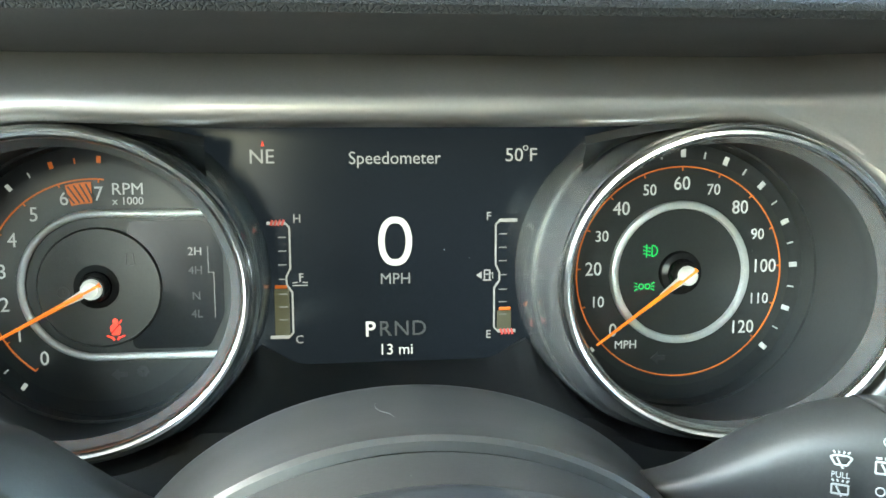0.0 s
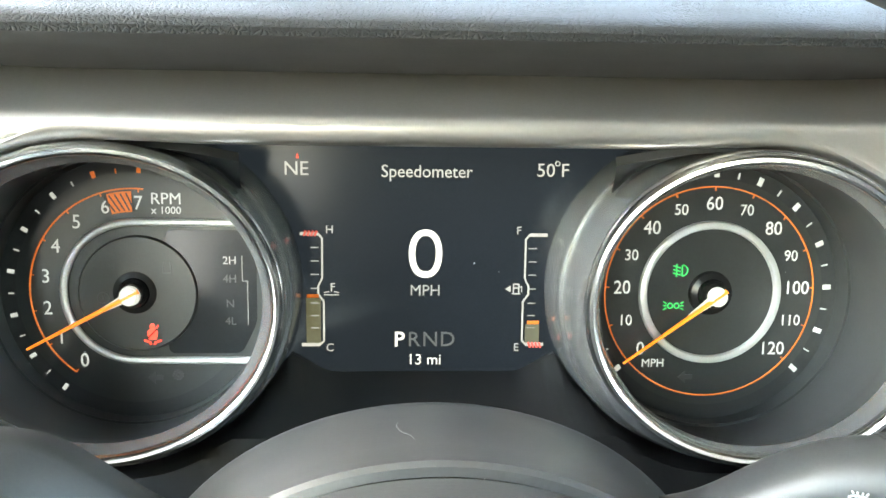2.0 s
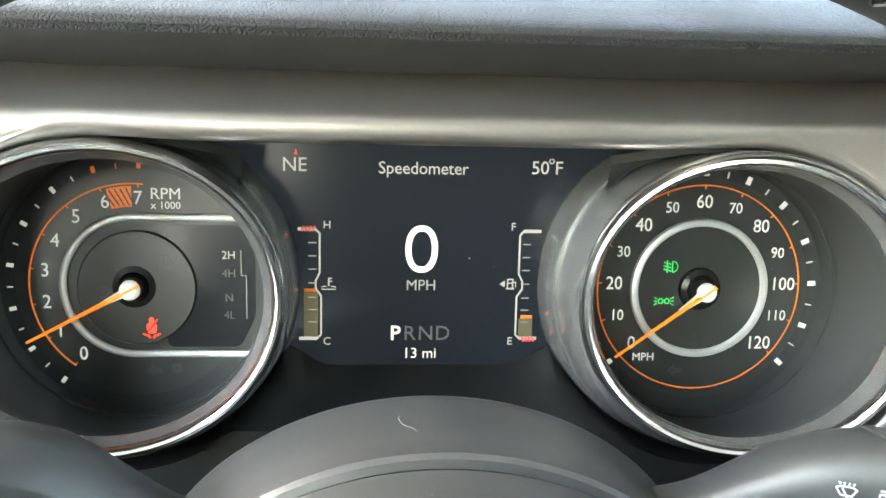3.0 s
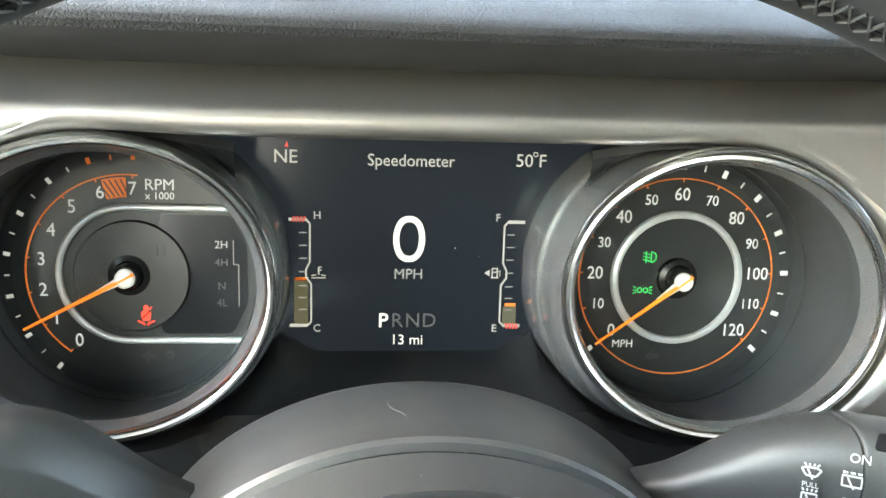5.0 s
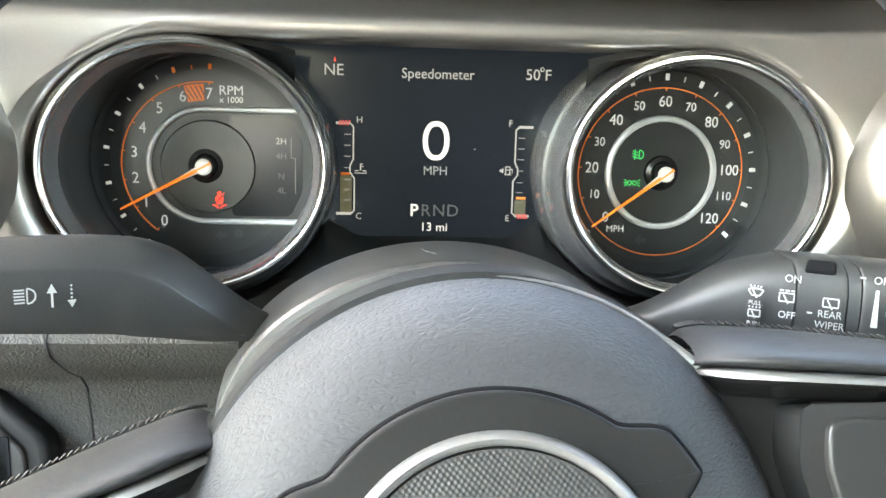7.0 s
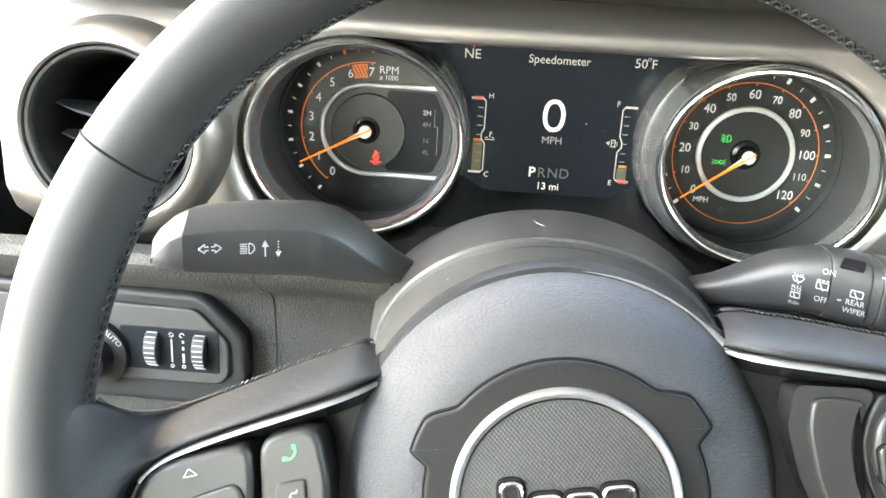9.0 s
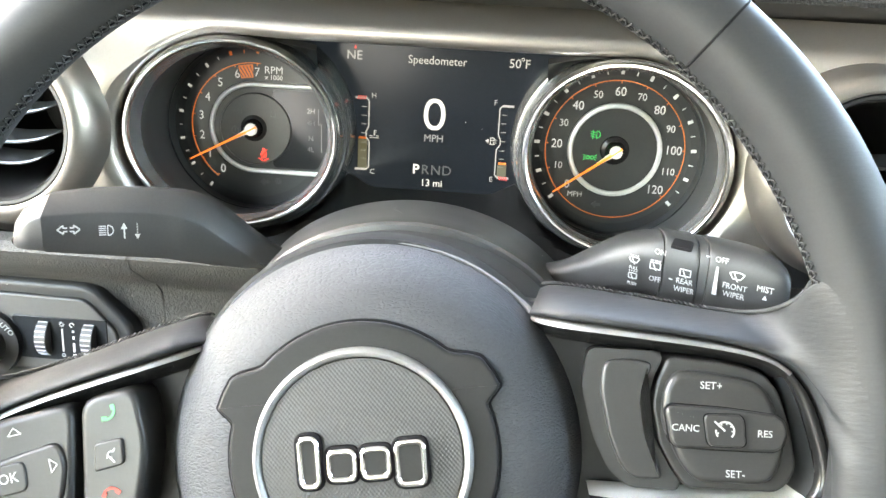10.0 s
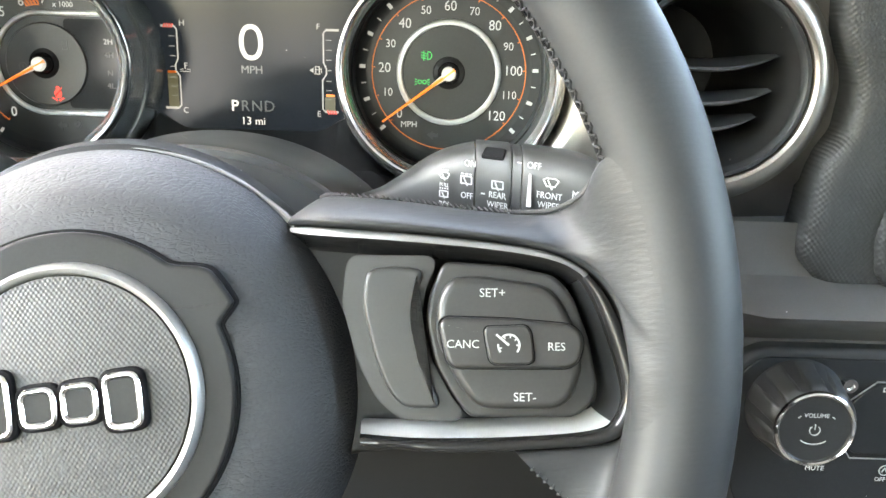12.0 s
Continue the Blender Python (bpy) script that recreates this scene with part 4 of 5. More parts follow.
def spoke(s):
    """One horizontal spoke: stitched leather cover, silver trim frame and dark carrier; s is the side."""
    # bright frame round the button window: outer and inner edge with a drop towards the hub
    outer = glide([(0.0672, 0.0295, -0.0180), (0.0740, 0.0285, -0.0100), (0.0850, 0.0262, -0.003), (0.108, 0.0213, 0), (0.1336, 0.0152, 0), (0.1525, 0.0093, 0), (0.1628, 0.0032, 0), (0.1696, -0.0048, 0), (0.1740, -0.0155, 0), (0.1768, -0.0300, 0), (0.1772, -0.0415, 0), (0.1738, -0.0500, 0), (0.1650, -0.0560, 0), (0.1394, -0.0550, 0), (0.1127, -0.0522, 0), (0.0840, -0.0470, -0.004)], 5)
    inner = glide([(0.0680, 0.0240, -0.0180), (0.0735, 0.0207, -0.0100), (0.0850, 0.0180, -0.003), (0.1068, 0.0135, 0), (0.1327, 0.0080, 0), (0.1500, 0.0032, 0), (0.1580, -0.0008, 0), (0.1612, -0.0075, 0), (0.1635, -0.0190, 0), (0.1657, -0.0330, 0), (0.1660, -0.0400, 0), (0.1640, -0.0450, 0), (0.1590, -0.0472, 0), (0.1400, -0.0468, 0), (0.1006, -0.0422, 0), (0.0841, -0.0398, -0.004)], 5)
    rows = []
    for o, i in zip(outer, inner):
        rows.append([(s * (o[0] * (1 - q) + i[0] * q), o[1] * (1 - q) + i[1] * q, z + o[2]) for q, z in ((0, -0.030), (0.02, -0.0225), (0.07, -0.0196), (0.16, -0.0182), (0.36, -0.0180), (0.50, -0.0192), (0.60, -0.0216), (0.66, -0.0228), (0.80, -0.0248), (1.0, -0.0280), (1.0, -0.042))])
    part("spoke_trim", loft([w[:5] for w in rows[:33]]), TRIM, wheel, "satin silver trim above the buttons", sharp=60)
    part("frame_bevel", loft([w[4:] for w in rows[:33]]), BEVEL, wheel, "satin black bevel under the silver trim", sharp=60)
    # The silver frame's side is coloured black where it turns from the light.
    part("frame_side_shade", loft([w[:7] for w in rows[32:58]]), BEVEL, wheel, "side of the button frame, blackened where it turns from the light", sharp=60)
    part("frame_step", loft([w[6:] for w in rows[32:58]]), SATIN, wheel, "satin black step inside the button frame", sharp=60)
    part("spoke_trim", loft([r[6:] for r in rows[57:]]), SILVER, wheel, "satin silver strip below the buttons", sharp=60)
    # Lower half of the frame, coloured black for the shade of facing down.
    part("frame_base_shade", loft([r[:7] for r in rows[57:]]), BEVEL, wheel, "underside of the button frame, blackened because it faces down", sharp=60)
    # leather: one skin from the frame's edge up to the stitched back edge, then over into the crest of the rim
    seam = glide([(0.0740, 0.0380, -0.0690), (0.0765, 0.0398, -0.0670), (0.0831, 0.0396, -0.0640), (0.1044, 0.0348, -0.0600), (0.1244, 0.0293, -0.0560), (0.1436, 0.0243, -0.0500), (0.1545, 0.0222, -0.0420), (0.1616, 0.0224, -0.0340), (0.1668, 0.0250, -0.0245), (0.1703, 0.0290, -0.0160), (0.1722, 0.0341, -0.0090)], 5)
    def on_rim(deg, a, grow):
        """A point of the rim in spoke space and the direction in which its skin falls away inwards."""
        x, y, z = rim_point(deg, a, grow)
        fall = np.array((-math.cos(radians(deg)) * RA * math.sin(radians(a)), -math.sin(radians(deg)) * RA * math.sin(radians(a)), RB_ * math.cos(radians(a))))
        return np.array((x + s * RX, y + RY, z + RZ)), fall / np.linalg.norm(fall)

    def bend(p0, p1, p2, p3):
        return [(p0 * (1 - q) ** 3 + 3 * p1 * q * (1 - q) ** 2 + 3 * p2 * q * q * (1 - q) + p3 * q ** 3) * np.array((s, 1, 1)) for q in np.linspace(0, 1, 18)]

    over, under, skirt = [], [], []
    sweep = np.array((0.94, -0.20, 0.25))
    for n in range(67):
        o = outer[n]
        p0 = np.array((o[0], o[1] + 0.0004, o[2] - 0.0204))
        skirt.append([(s * p0[0], p0[1] - 0.001, p0[2] - 0.014), (s * p0[0], p0[1], p0[2])])
        if n <= 27:
            end = seam[round(n * 31 / 27)]
            up = np.array((0.0, 0.10, 1.0)) * np.linalg.norm(end - p0)
            over.append(bend(p0, p0 + up * 0.42, end + up * (0.36 - 0.24 * smooth(14, 27, n)), end))
            continue
        e = smooth(33, 60, n)
        deg = math.degrees(math.atan2(p0[1] - RY, p0[0] - s * RX)) - 9.5 * (1 - e) - 5.0 * smooth(54, 66, n)
        end, fall = on_rim(deg, 96 + 88 * e, -0.00015)
        span = np.linalg.norm(end - p0)
        e = smooth(27, 40, n)
        under.append(bend(p0, p0 + (sweep * (1 - e) + np.array((0.0, 0.0, 1.0)) * e) * span * 0.32, end + fall * span * 0.40, end))
    fillet = []
    for v in range(18):
        g = 1 - v / 17
        end, fall = on_rim(10.6 + 6.0 * smooth(0.0, 0.40, g) - 24.0 * g ** 1.3, 180 - 84 * smooth(-0.05, 0.80, g), -0.0003)
        p0 = over[27][v] * np.array((s, 1, 1))
        span = np.linalg.norm(end - p0)
        e = smooth(0.0, 0.45, g)
        fillet.append(bend(p0, p0 + (sweep * e - fall * (1 - e)) * span * 0.34, end + fall * span * 0.40, end))
    edge = [seam[31 + k] * (1 - f) + seam[min(50, 32 + k)] * f for k, f in [(int(q), q - int(q)) for q in np.linspace(0, 19, 18)]]
    shift = [p * np.array((s, 1, 1)) - q for p, q in zip(edge, fillet[17])]
    for v in range(18):
        w = 1 - smooth(0.0, 0.55, 1 - v / 17)
        fillet[v] = [p + d * w * (1 - (k / 17) ** 3) for k, (p, d) in enumerate(zip(fillet[v], shift))]
    lip = [[p[-1], p[-1] + np.array((0.0, -0.002, -0.008))] for p in over]
    hem = [under[-1], [p + np.array((0.0, -0.001, -0.010)) for p in under[-1]]]
    cover = merge([loft(over), loft(fillet[::-1] + under), loft(skirt), loft(lip), loft(hem)])
    bmesh.ops.remove_doubles(cover, verts=cover.verts, dist=2e-6)
    part("spoke_leather", cover, WEB, wheel, "creased leather running from the rim over the spoke", sharp=75)
    carrier = mirror([(0.058, -0.052), (0.100, -0.052), (0.150, -0.056), (0.172, -0.052), (0.178, -0.038), (0.178, -0.020), (0.172, 0.000), (0.164, 0.008), (0.130, 0.018), (0.062, 0.028)], s)
    part("spoke_carrier", prism(rounded(carrier, 0.008), -0.055, -0.0375, 0.002), PLATE, wheel, "satin black spoke carrier")
    root = mirror([(0.050, 0.012), (0.076, 0.012), (0.079, 0.028), (0.074, 0.034), (0.050, 0.037)], s)
    part("spoke_root", prism(rounded(root, 0.004), -0.080, -0.0480, 0.004), SATIN, wheel, "satin black spoke root")
    st = []
    for n, (p, q) in enumerate(zip(seam[4:], seam[5:])):
        for half in (0.0, 0.5):
            b = p * (1 - half) + q * half
            run = (q - p) / np.linalg.norm(q - p)
            a0, a1 = b - run * 0.0009 + np.array((0, 0.0008, -0.0010)), b + run * 0.0009 + np.array((0, 0.0004, 0.0016))
            mid = (a0 + a1) / 2 + np.array((-0.0004, 0.0010, 0.0005))
            st.append(tube([(s * v[0], v[1], v[2]) for v in (a0, mid, a1)], 0.00042, 5))
    low = [p * np.array((s, 1, 1)) for p in under[-1]]
    for p, q in zip(low[5:-1], low[6:]):
        run = (q - p) / np.linalg.norm(q - p)
        a0, a1 = p - run * 0.0010 + np.array((0, -0.0006, 0)), p + run * 0.0010 + np.array((0, 0.0016, 0.0003))
        st.append(tube([(s * v[0], v[1], v[2]) for v in (a0, (a0 + a1) / 2 + np.array((0, -0.0002, 0.0008)), a1)], 0.00048, 5))
    part("spoke_stitching", merge(st), THREAD, wheel, "black cross stitching", kind="stuff")


spoke(1)
spoke(-1)

# stitching round the inner edge of the rim
st = []
for i in range(132):
    wob = math.sin(i * 12.9898) * 0.5 + math.sin(i * 4.17 + 1.0) * 0.5
    deg = 11.0 + 158 * i / 131 + 0.10 * wob
    for lean in (0.60 + 0.10 * wob, -0.40):
        pts = [rim_point(deg - lean, 186.0, 0.0003), rim_point(deg, 177 + 1.5 * wob, 0.0008), rim_point(deg + lean, 166.0, 0.0003)]
        st.append(tube(pts, 0.00042, 5))
part("rim_stitching", merge(st), THREAD, wheel, "black cross stitching along the rim", m=RIMPOSE, kind="stuff")
part("rim_join", tube([rim_point(d, 177.0, 0.0001) for d in np.linspace(10.5, 169.5, 160)], 0.00045, 6), GAP, wheel, "sunk join of the leather along the inner edge", m=RIMPOSE)

edge_path, edge_wide = [], []
for a in range(35, 87, 2):
    e = smooth(46, 30, a)
    edge_path.append((HX + 0.0866 * math.cos(radians(a)), HY - 0.004 + 0.0866 * math.sin(radians(a)), -0.0400 + 0.002 * e))
    edge_wide.append(0.0008 + 0.0016 * e - 0.0006 * smooth(58, 86, a))
part("hub_edge_trim", tube(edge_path, edge_wide, 8), TRIM, wheel, "thin satin silver edge line")

# hub: a padded dome with a shaped recess, a satin ring and a patterned disc
prof = [(0.040, -0.0075), (0.054, -0.0080), (0.061, -0.0092), (0.070, -0.0140), (0.079, -0.0235), (0.0855, -0.0370), (0.0875, -0.052)]
part("hub_pad", lathe(prof, 128), HUB, wheel, "grained vinyl airbag cover", m=pose(HX, HY - 0.004, 0))
part("hub_back", lathe([(0.066, -0.036), (0.083, -0.040), (0.086, -0.048), (0.084, -0.075), (0.06, -0.09)], 96), SATIN, wheel, m=pose(HX, HY + 0.001, 0))
rec = []
for i in range(360):
    fold = i if i <= 180 else 360 - i
    deg = (fold if fold <= 90 else 180 - fold) * (1 if i <= 180 else -1)
    r = 0.0528 + 0.0074 * smooth(48, 34, deg) * smooth(17.5, 23, deg)
    rec.append(Vector((r * math.cos(radians(i)), r * math.sin(radians(i)))))
part("recess_gap", prism(rec, -0.012, -0.0068, 0.0006), GAP, wheel, m=pose(HX, HY, 0))
part("recess_plate", prism(inset(rec, 0.0010), -0.012, -0.0052, 0.0012), PLATE, wheel, "matt black lobed hub plate", m=pose(HX, HY, 0))
part("hub_ring", lathe([(0.0384, -0.006), (0.0388, -0.0030), (0.0395, -0.0020), (0.0406, -0.0016), (0.0417, -0.0024), (0.0424, -0.0052)], 128), TRIM, wheel, "satin silver hub ring", m=pose(HX, HY, 0))
part("hub_disc", lathe([(0, -0.0018), (0.02, -0.0020), (0.0382, -0.0030), (0.0384, -0.006)], 96), DISC, wheel, "patterned dark grey hub disc", m=pose(HX, HY, 0))
emblem = [(-0.0195, 0.002, 0.0086, 0.0200), (-0.0072, 0.0000, 0.0118, 0.0125), (0.0056, 0.0000, 0.0118, 0.0125), (0.0188, -0.001, 0.0120, 0.0175)]
badge = part("badge", merge([prism(rect(w + 0.0022, h + 0.0022, 0.0045, x, y), -0.0025, 0.0000, 0.0006) for x, y, w, h in emblem]), GAP, wheel, "chrome badge of plain rounded blocks on black", m=pose(HX, HY - 0.001, 0))
for x, y, w, h in emblem:
    block = part("badge_block", frame_plate(rect(w, h, 0.0040, x, y), 0.0019, -0.001, 0.0014, 0.0008), CHROME, badge)
    # Matt dark plate painted in for the dark reflection inside each chrome block.
    part("block_dark_reflection", prism(rect(w - 0.0034, h - 0.0034, 0.0022, x, y), -0.001, 0.0005, 0.0004), PLATE, block)


# wheel buttons: two beds with a groove between them, raised pads, a rocker and a square button
def key(name, pts, low, high, r, ease, mat=None, label=""):
    return part(name, prism(rounded([Vector(p) for p in pts], r), low, high, ease), mat or BUTTON, wheel, label)


key("pad_bed", [(0.1158, 0.0112), (0.1108, 0.0028), (0.1083, -0.0061), (0.1094, -0.0210), (0.1142, -0.0336), (0.1179, -0.0405), (0.0993, -0.0376), (0.0929, -0.0305), (0.0886, -0.0182), (0.0859, 0.0006), (0.0894, 0.0150)], -0.042, -0.0192, 0.003, 0.0012)
key("pad_bed", [(0.1395, 0.0062), (0.1190, 0.0103), (0.1133, 0.0007), (0.1106, -0.0082), (0.1119, -0.0231), (0.1164, -0.0338), (0.1207, -0.0412), (0.1553, -0.0458), (0.1605, -0.0422), (0.1636, -0.0364), (0.1626, -0.0207), (0.1597, -0.0070), (0.1545, 0.0008)], -0.042, -0.0192, 0.003, 0.0014)
key("blank_pad", [(0.1016, 0.0112), (0.0939, 0.0110), (0.0912, -0.0001), (0.0931, -0.0186), (0.0963, -0.0300), (0.1005, -0.0350), (0.1125, -0.0368), (0.1082, -0.0207), (0.1073, -0.0059), (0.1099, 0.0029), (0.1127, 0.0086)], -0.03, -0.0166, 0.004, 0.0013, label="blank black side pad")
key("cruise_pad", [(0.1301, 0.0040), (0.1210, 0.0050), (0.1159, -0.0006), (0.1132, -0.0139), (0.1191, -0.0311), (0.1245, -0.0385), (0.1487, -0.0418), (0.1540, -0.0394), (0.1598, -0.0283), (0.1578, -0.0161), (0.1550, -0.0068), (0.1503, -0.0018)], -0.03, -0.0158, 0.005, 0.0024, label="black cruise control button pad")
rocker_line = [(0.1174, -0.0074), (0.1149, -0.0094), (0.1158, -0.0217), (0.1182, -0.0242), (0.1543, -0.0290), (0.1578, -0.0273), (0.1600, -0.0227), (0.1601, -0.0185), (0.1569, -0.0150), (0.1372, -0.0106)]
key("rocker_gap", [((x - 0.1372) * 1.02 + 0.1372, (y + 0.0185) * 1.05 - 0.0185) for x, y in rocker_line], -0.02, -0.0155, 0.003, 0.0002, GAP)
key("rocker", rocker_line, -0.018, -0.0137, 0.003, 0.0014, label="black cancel and resume rocker")
square = [(0.1301, -0.0121), (0.1290, -0.0135), (0.1293, -0.0225), (0.1306, -0.0243), (0.1417, -0.0257), (0.1436, -0.0247), (0.1439, -0.0157), (0.1424, -0.0133)]
key("button_gap", [((x - 0.1365) * 1.06 + 0.1365, (y + 0.0190) * 1.06 - 0.0190) for x, y in square], -0.016, -0.0134, 0.0022, 0.0001, GAP)
key("cruise_button", square, -0.014, -0.0128, 0.0022, 0.0006, label="square cruise button")
TILT = -8.0


def wheel_print(name, bm, x, y, z, mat=PRINT, spin=TILT):
    part(name, bm, mat, wheel, m=pose(x, y, z, 0, 0, spin))


wheel_print("button_text", letters("SET+", 0.0029), 0.1334, -0.0019, -0.0156)
wheel_print("button_text", letters("SET-", 0.0029), 0.1392, -0.0364, -0.0156)
wheel_print("button_text", letters("CANC", 0.0027), 0.1218, -0.0167, -0.0135)
wheel_print("button_text", letters("RES", 0.0027), 0.1512, -0.0215, -0.0135)
wheel_print("cruise_symbol", bars(strokes(arc(0, 0, 0.0034, -40, 130, 12), 0.0006) + strokes(arc(0, 0, 0.0034, 175, 220, 5), 0.0006) + [(0, 0, -0.0040, 0.0034, 0.0007)] + [(*polar(0.0034, a), *polar(0.0024, a), 0.0004) for a in (0, 40, 80, 120, 200)]), 0.1362, -0.0188, -0.0126)

LB = [(-0.1665, -0.040), (-0.126, -0.046), (-0.1205, -0.024), (-0.1175, 0.0125), (-0.152, 0.0070), (-0.1630, 0.0000), (-0.1680, -0.014)]
part("menu_pad", prism(rounded([Vector(p) for p in LB], 0.0085), -0.042, -0.0150, 0.0026), BUTTON, wheel, "black menu button pad")
part("menu_rocker", prism(rounded([Vector(p) for p in [(-0.1600, -0.030), (-0.1250, -0.028), (-0.1215, -0.012), (-0.1240, -0.0020), (-0.156, -0.0100)]], 0.0055), -0.018, -0.0128, 0.0014), BUTTON, wheel, "black menu rocker")
part("ok_button", prism(rounded([Vector(p) for p in [(-0.1520, -0.0230), (-0.1372, -0.0205), (-0.1378, -0.0085), (-0.1520, -0.0105)]], 0.0034), -0.014, -0.0118, 0.0008), BUTTON, wheel, "square OK button")
part("phone_pad", prism(rounded([Vector(p) for p in [(-0.1195, -0.044), (-0.0960, -0.038), (-0.0890, -0.008), (-0.0920, 0.0170), (-0.1155, 0.0130), (-0.1168, -0.014)]], 0.0075), -0.042, -0.0160, 0.0026), BUTTON, wheel, "black telephone button pad")
part("voice_button", prism(rounded([Vector(p) for p in [(-0.1110, -0.0160), (-0.0985, -0.0135), (-0.0985, -0.0030), (-0.1100, -0.0045)]], 0.002), -0.016, -0.0142, 0.0008), BUTTON, wheel, "square voice button")
wheel_print("button_text", letters("OK", 0.0042), -0.1446, -0.0152, -0.0115, spin=8)
tri = strokes([(-0.0028, -0.0013), (0.0028, -0.0013), (0, 0.0016), (-0.0028, -0.0013)], 0.0004)
wheel_print("menu_arrow", bars(tri), -0.1426, 0.0027, -0.0148, spin=8)
wheel_print("menu_arrow", bars(tri), -0.1262, -0.0112, -0.0125, spin=-82)
handset = strokes(arc(0, -0.0030, 0.0036, 32, 148, 12), 0.0010) + [(0.0022, -0.0006, 0.0036, -0.0022, 0.0017), (-0.0022, -0.0006, -0.0036, -0.0022, 0.0017)]
wheel_print("phone_symbol", bars(handset), -0.1026, 0.0062, -0.0158, GREENPRINT, -130)
wheel_print("hang_up_symbol", bars(handset), -0.1055, -0.0235, -0.0158, REDPRINT, 10)
wheel_print("voice_symbol", bars(strokes(arc(0.0012, 0.0004, 0.0012, 60, 300, 10), 0.0005) + strokes(arc(-0.0010, -0.0006, 0.0010, -50, 50, 6), 0.0004) + [(0.0012, -0.001, 0.003, -0.0026, 0.0006), (0.002, 0.0014, 0.0026, 0.0030, 0.0006)]), -0.1045, -0.0093, -0.0140)


# ---- headlamp switch panel ----
lamp = thing("headlamp_switch_panel", "black headlamp switch panel with dimmer wheels in the lower dash", "switch panel", face(0, -0.0585, 0))
frame_out = rounded([Vector(p) for p in [(-0.36, -0.166), (-0.183, -0.166), (-0.174, -0.150), (-0.174, -0.118), (-0.200, -0.092), (-0.36, -0.090)]], 0.008)
part("panel_frame", prism(frame_out, -0.01, 0.006, 0.004), SATIN, lamp)
part("panel_face", prism(rounded([Vector(p) for p in [(-0.34, -0.150), (-0.190, -0.150), (-0.184, -0.143), (-0.184, -0.121), (-0.203, -0.101), (-0.34, -0.098)]], 0.005), 0.0, 0.0085, 0.0015), PLASTIC, lamp)
part("dimmer_window", prism(rounded([Vector(p) for p in [(-0.250, -0.142), (-0.190, -0.142), (-0.190, -0.114), (-0.250, -0.114)]], 0.002), 0.004, 0.0092, 0.0004), GLOSS, lamp)
for x in (-0.2300, -0.2010):
    dw = part("dimmer_wheel", lathe([(0, -0.0040), (0.0115, -0.0040), (0.0125, -0.0034), (0.0125, 0.0034), (0.0115, 0.0040), (0, 0.0040)], 40), PLASTIC, lamp, "ribbed dimmer thumb wheel", m=pose(x, -0.128, 0.0035, 0, 90, 0))
    part("rib", merge([tube([(0.0125 * math.cos(radians(a)), 0.0125 * math.sin(radians(a)), -0.003), (0.0125 * math.cos(radians(a)), 0.0125 * math.sin(radians(a)), 0.003)], 0.00042, 5) for a in range(0, 360, 15)]), TRIM, dw, kind="stuff")
part("dimmer_print", bars([(-0.2185, -0.136, -0.2185, -0.121, 0.0009), (-0.2115, -0.136, -0.2115, -0.130, 0.0012), (-0.2115, -0.1275, -0.2115, -0.1255, 0.0012), (-0.2115, -0.123, -0.2115, -0.1215, 0.0012)] + strokes(arc(-0.2185, -0.1385, 0.0010, 0, 360, 10), 0.0004) + strokes(arc(-0.2115, -0.1385, 0.0010, 0, 360, 10), 0.0004) + strokes(arc(-0.2120, -0.1180, 0.0014, 0, 270, 8), 0.0004) + [(-0.2185 + 0.0018 * math.cos(radians(a)), -0.1180 + 0.0018 * math.sin(radians(a)), -0.2185 + 0.0008 * math.cos(radians(a)), -0.1180 + 0.0008 * math.sin(radians(a)), 0.0003) for a in range(0, 360, 45)]), PRINT, lamp, m=pose(0, 0, 0.0093))
knob = part("headlamp_knob", lathe([(0, 0.020), (0.010, 0.020), (0.0125, 0.018), (0.0135, 0.006), (0.021, 0.005), (0.0215, 0.0)], 64), SATIN, lamp, "round headlamp knob", m=pose(-0.266, -0.133, 0.0085))
part("auto_text", letters("AUTO", 0.0035), PRINT, knob, m=pose(0.0135, 0.012, 0.0056, 0, 0, -45))


# ---- centre stack ----
stack = thing("centre_stack", "black centre stack with ledge and climate control panel", "centre console")
rows = []
ledge = [(-0.096, -0.0560), (-0.101, -0.0680), (-0.106, -0.0795), (-0.117, -0.0845), (-0.127, -0.0878), (-0.1315, -0.0918), (-0.128, -0.0970), (-0.118, -0.1030), (-0.112, -0.1090), (-0.112, -0.20), (-0.06, -0.45)]
for x in np.linspace(0.232, 0.60, 40):
    e = 0.5 + 0.5 * smooth(0.232, 0.262, x)
    rows.append([(x, -0.095 + (y + 0.095) * e, z) for y, z in ledge])
part("ledge", loft(rows), SHROUD, stack, "satin black rolled ledge")
panel_out = rounded([Vector(p) for p in [(0.252, -0.185), (0.262, -0.205), (0.60, -0.205), (0.60, -0.1105), (0.262, -0.1105), (0.250, -0.122)]], 0.009)
part("climate_frame", prism(panel_out, -0.01, 0.004, 0.003), SATIN, stack, m=face(0, -0.116, 0))
part("climate_face", prism(inset(panel_out, 0.0045), -0.006, 0.0052, 0.0008), GLOSS, stack, m=face(0, -0.116, 0))
volume = part("volume_knob", lathe([(0, 0.0225), (0.0150, 0.0225), (0.0154, 0.0230), (0.0168, 0.0230), (0.0174, 0.0218), (0.0190, 0.012), (0.0215, 0.004), (0.0225, 0.0)], 96), SATIN, stack, "black volume knob with silver rim", m=face(0.2826, -0.121, -0.1392) @ Matrix.Scale(1.06, 4))
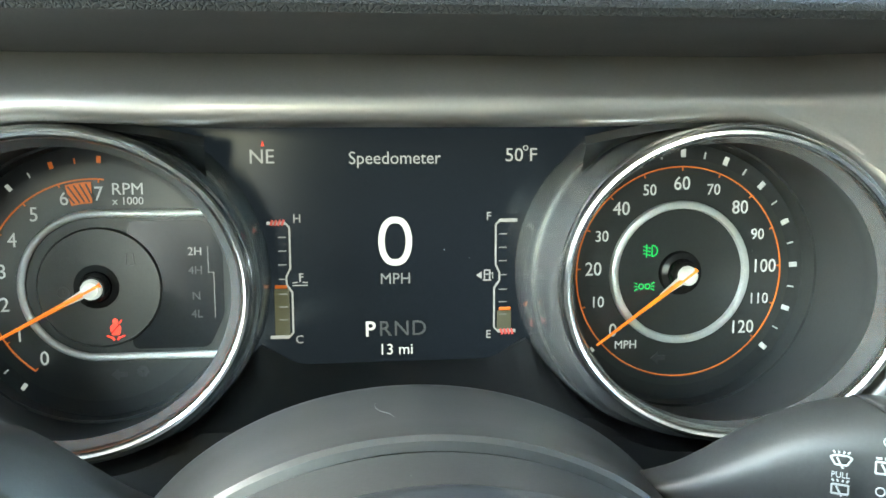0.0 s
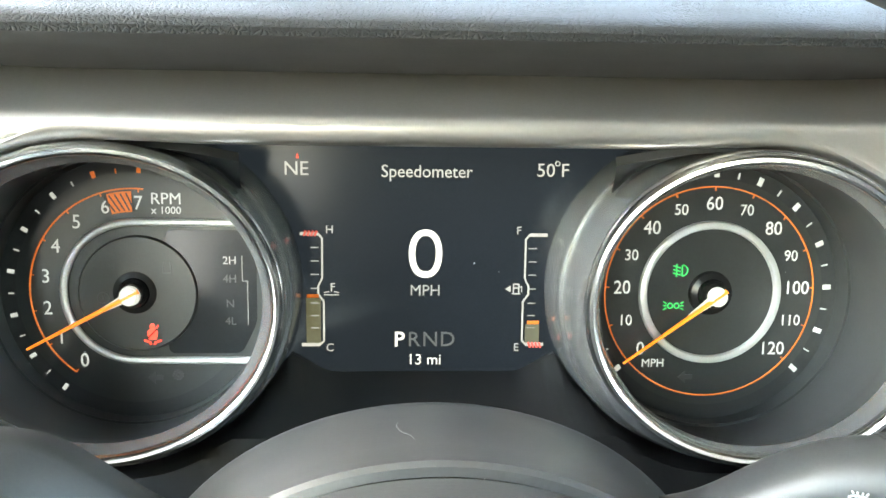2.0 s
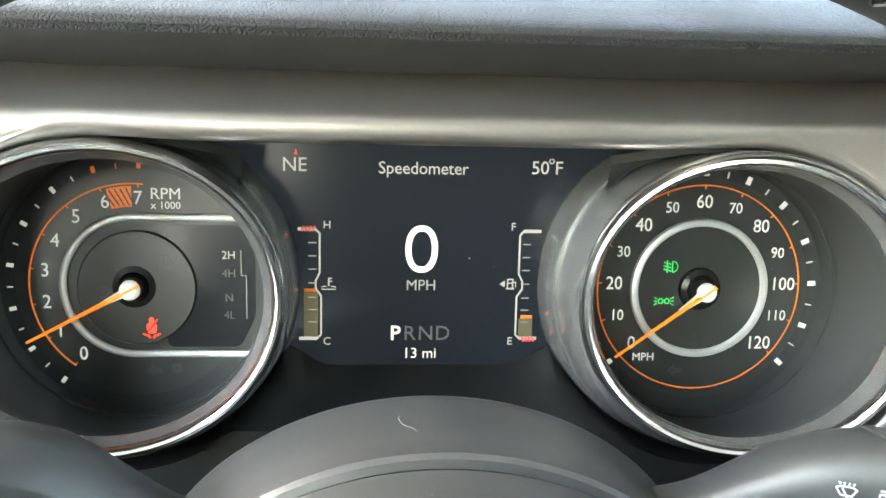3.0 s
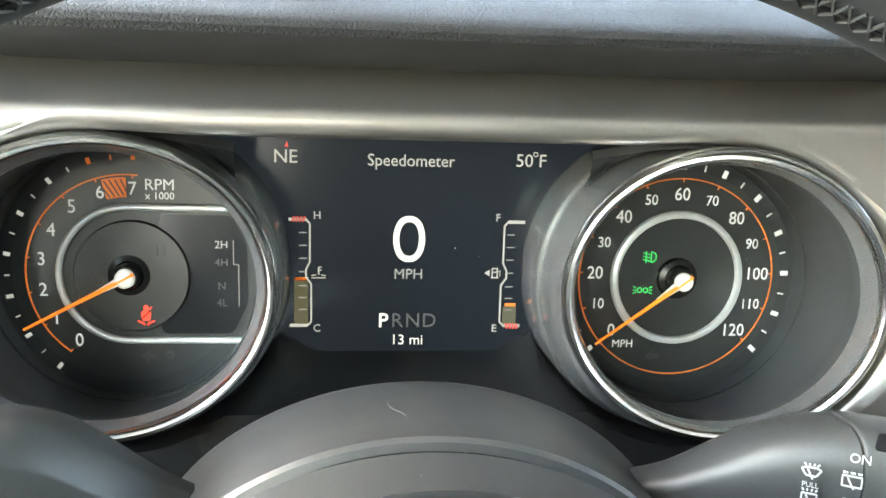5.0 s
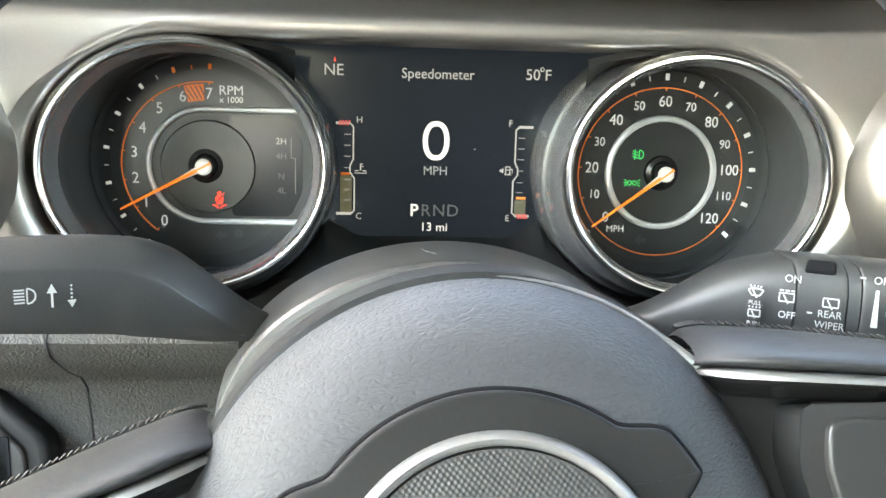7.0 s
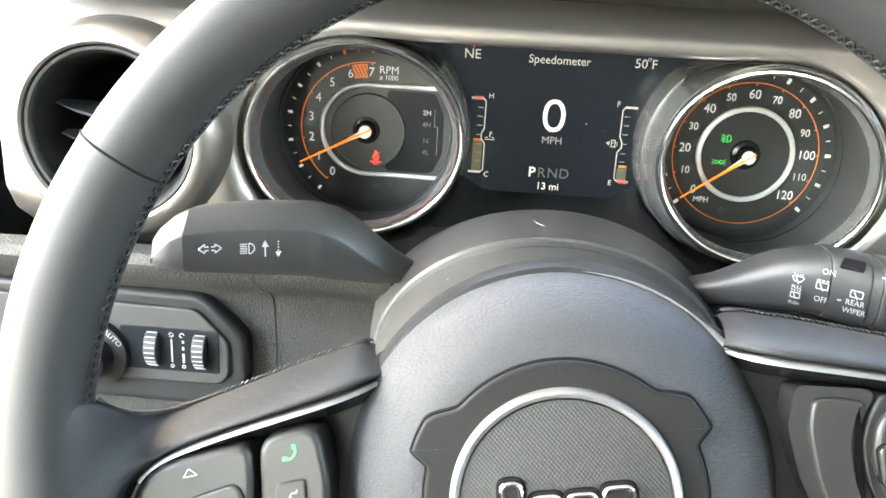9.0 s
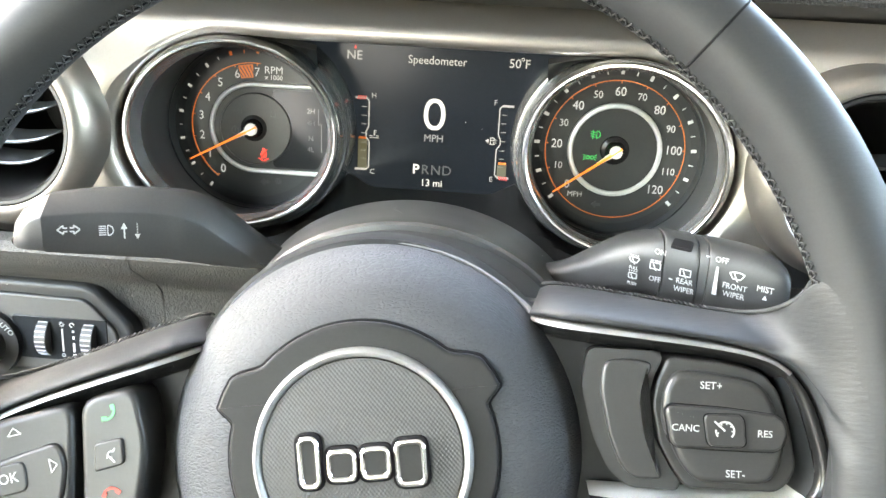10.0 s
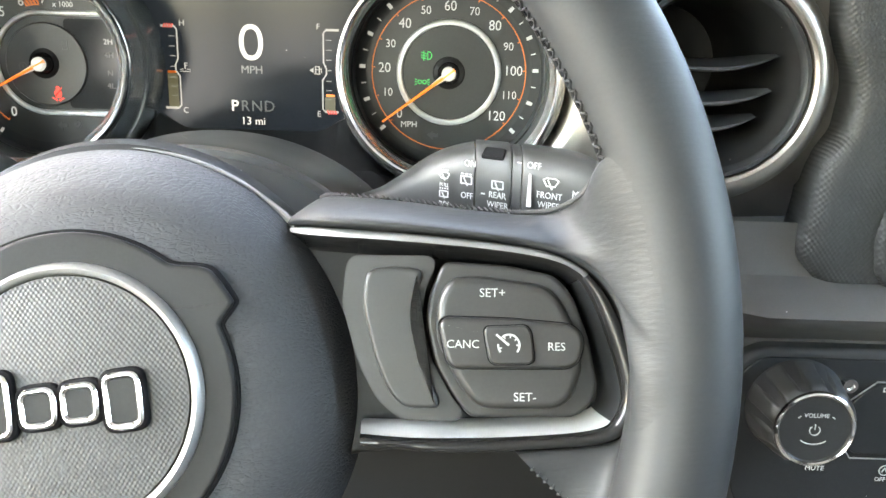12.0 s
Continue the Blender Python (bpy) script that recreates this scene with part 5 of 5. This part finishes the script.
part("knob_ring", lathe([(0.0153, 0.0220), (0.0156, 0.0236), (0.0164, 0.0240), (0.0171, 0.0234), (0.0174, 0.0215)], 96), CHROME, volume, "thin chrome ring")
rows = []
for rad, h, deep in ((0.0222, 0.001, 0.0), (0.0218, 0.004, 0.4), (0.0212, 0.007, 1.0), (0.0202, 0.0140, 1.0), (0.0192, 0.0185, 0.9), (0.0180, 0.0212, 0.3), (0.0172, 0.0218, 0.0)):
    rows.append([((rad - 0.0030 * deep * max(0.0, math.cos(10 * t)) ** 1.5) * math.cos(t), (rad - 0.0030 * deep * max(0.0, math.cos(10 * t)) ** 1.5) * math.sin(t), h) for t in np.linspace(0, 2 * math.pi, 161)[:-1]])
part("knob_grip", loft(rows, close_u=True), STALK, volume, "fluted black grip")
part("volume_text", letters("VOLUME", 0.0020), PRINT, volume, m=pose(0, 0.0062, 0.0227))
part("volume_mark", bars([(-0.0078, 0.0050, -0.0066, 0.0060, 0.0004), (0.0066, 0.0060, 0.0078, 0.0050, 0.0004)]), PRINT, volume, m=pose(0, 0, 0.0227))
part("off_text", letters("OFF", 0.0022), PRINT, stack, m=face(0.3290, -0.1218, -0.1772))
part("button_mark", frame_plate(rect(0.0060, 0.0022), 0.0004, 0, 0.0003, 0.0001), PRINT, stack, m=face(0.3245, -0.1242, -0.1285))
part("power_symbol", bars(strokes(arc(0, 0, 0.0022, 125, 415, 18), 0.0004) + [(0, 0.0004, 0, 0.0030, 0.0004)] + strokes(arc(0, 0.003, 0.0095, 235, 305, 12), 0.0004)), PRINT, volume, m=pose(0, -0.0006, 0.0227))
part("mute_text", letters("MUTE", 0.0026), PRINT, stack, m=face(0.2965, -0.1218, -0.1722))
part("button_plate", prism(rounded([Vector(p) for p in [(0.312, -0.163), (0.40, -0.163), (0.40, -0.126), (0.318, -0.126), (0.308, -0.135), (0.306, -0.155)]], 0.004), 0.0, 0.0035, 0.0010), GLOSS, stack, m=face(0, -0.1205, 0))
part("panel_bolt", lathe([(0, 0.0022), (0.0016, 0.0022), (0.0020, 0.0034), (0.0034, 0.0034), (0.0040, 0.0018), (0.0040, 0)], 32), CHROME, stack, "small domed screw", m=face(0.3059, -0.1212, -0.1272))
part("plate_outline", tube([(0.400, -0.1245, 0.004), (0.318, -0.1245, 0.004), (0.3065, -0.1345, 0.004), (0.3045, -0.155, 0.004), (0.311, -0.1645, 0.004), (0.400, -0.1645, 0.004)], 0.0004, 6), TRIM, stack, "thin silver outline", m=face(0, -0.1205, 0))
part("defrost_symbol", bars([(-0.0035, 0.0018, 0.0035, 0.0018, 0.0005), (-0.0035, -0.0012, 0.0035, -0.0012, 0.0005), (-0.0035, 0.0018, -0.0035, -0.0012, 0.0005), (0.0035, 0.0018, 0.0035, -0.0012, 0.0005)] + [(x, -0.0026, x + 0.0006, 0.0008, 0.0004) for x in (-0.002, 0, 0.002)]), PRINT, stack, m=face(0.3355, -0.1242, -0.1555))
part("stop_start_symbol", bars(strokes(arc(0, 0, 0.0026, 0, 360, 20), 0.0004) + [(-0.0012, -0.001, 0, 0.0014, 0.0004), (0, 0.0014, 0.0012, -0.001, 0.0004)]), PRINT, stack, m=face(0.3304, -0.1218, -0.1722))
# textured black panel beside the vent, in two folds
side = [(0.2830, 0.0860), (0.2836, 0.0573), (0.2869, 0.0310), (0.2947, 0.0160), (0.2964, 0.0070), (0.2944, -0.0120), (0.2867, -0.0225), (0.2841, -0.0337), (0.2832, -0.0470), (0.2797, -0.0700), (0.2880, -0.0810), (0.3050, -0.0940), (0.62, -0.0940), (0.62, 0.0860)]
surround = part("screen_surround", prism(rounded([Vector(p) for p in side], 0.004), -0.02, 0.010, 0.007), KNURL, stack, "black diamond-textured rubber screen surround", m=face(0, -0.100, 0))
fold = [(0.3060, 0.0850), (0.3065, 0.0340), (0.3130, 0.0180), (0.3190, 0.0000), (0.3180, -0.0300), (0.3120, -0.0600), (0.3150, -0.0780), (0.3240, -0.0850), (0.62, -0.0850), (0.62, 0.0850)]
part("surround_fold", prism(rounded([Vector(p) for p in fold], 0.006), 0.004, 0.0145, 0.0044), KNURL, surround)
part("screen_edge", tube([(0.345, -0.0740, 0.0150), (0.3330, -0.0720, 0.0150), (0.3280, -0.0645, 0.0150), (0.3285, -0.0480, 0.0150), (0.3310, -0.036, 0.0150), (0.3380, 0.030, 0.0150), (0.339, 0.080, 0.0150)], 0.0020, 8), SATIN, stack, "raised rounded edge of the screen", m=face(0, -0.100, 0))
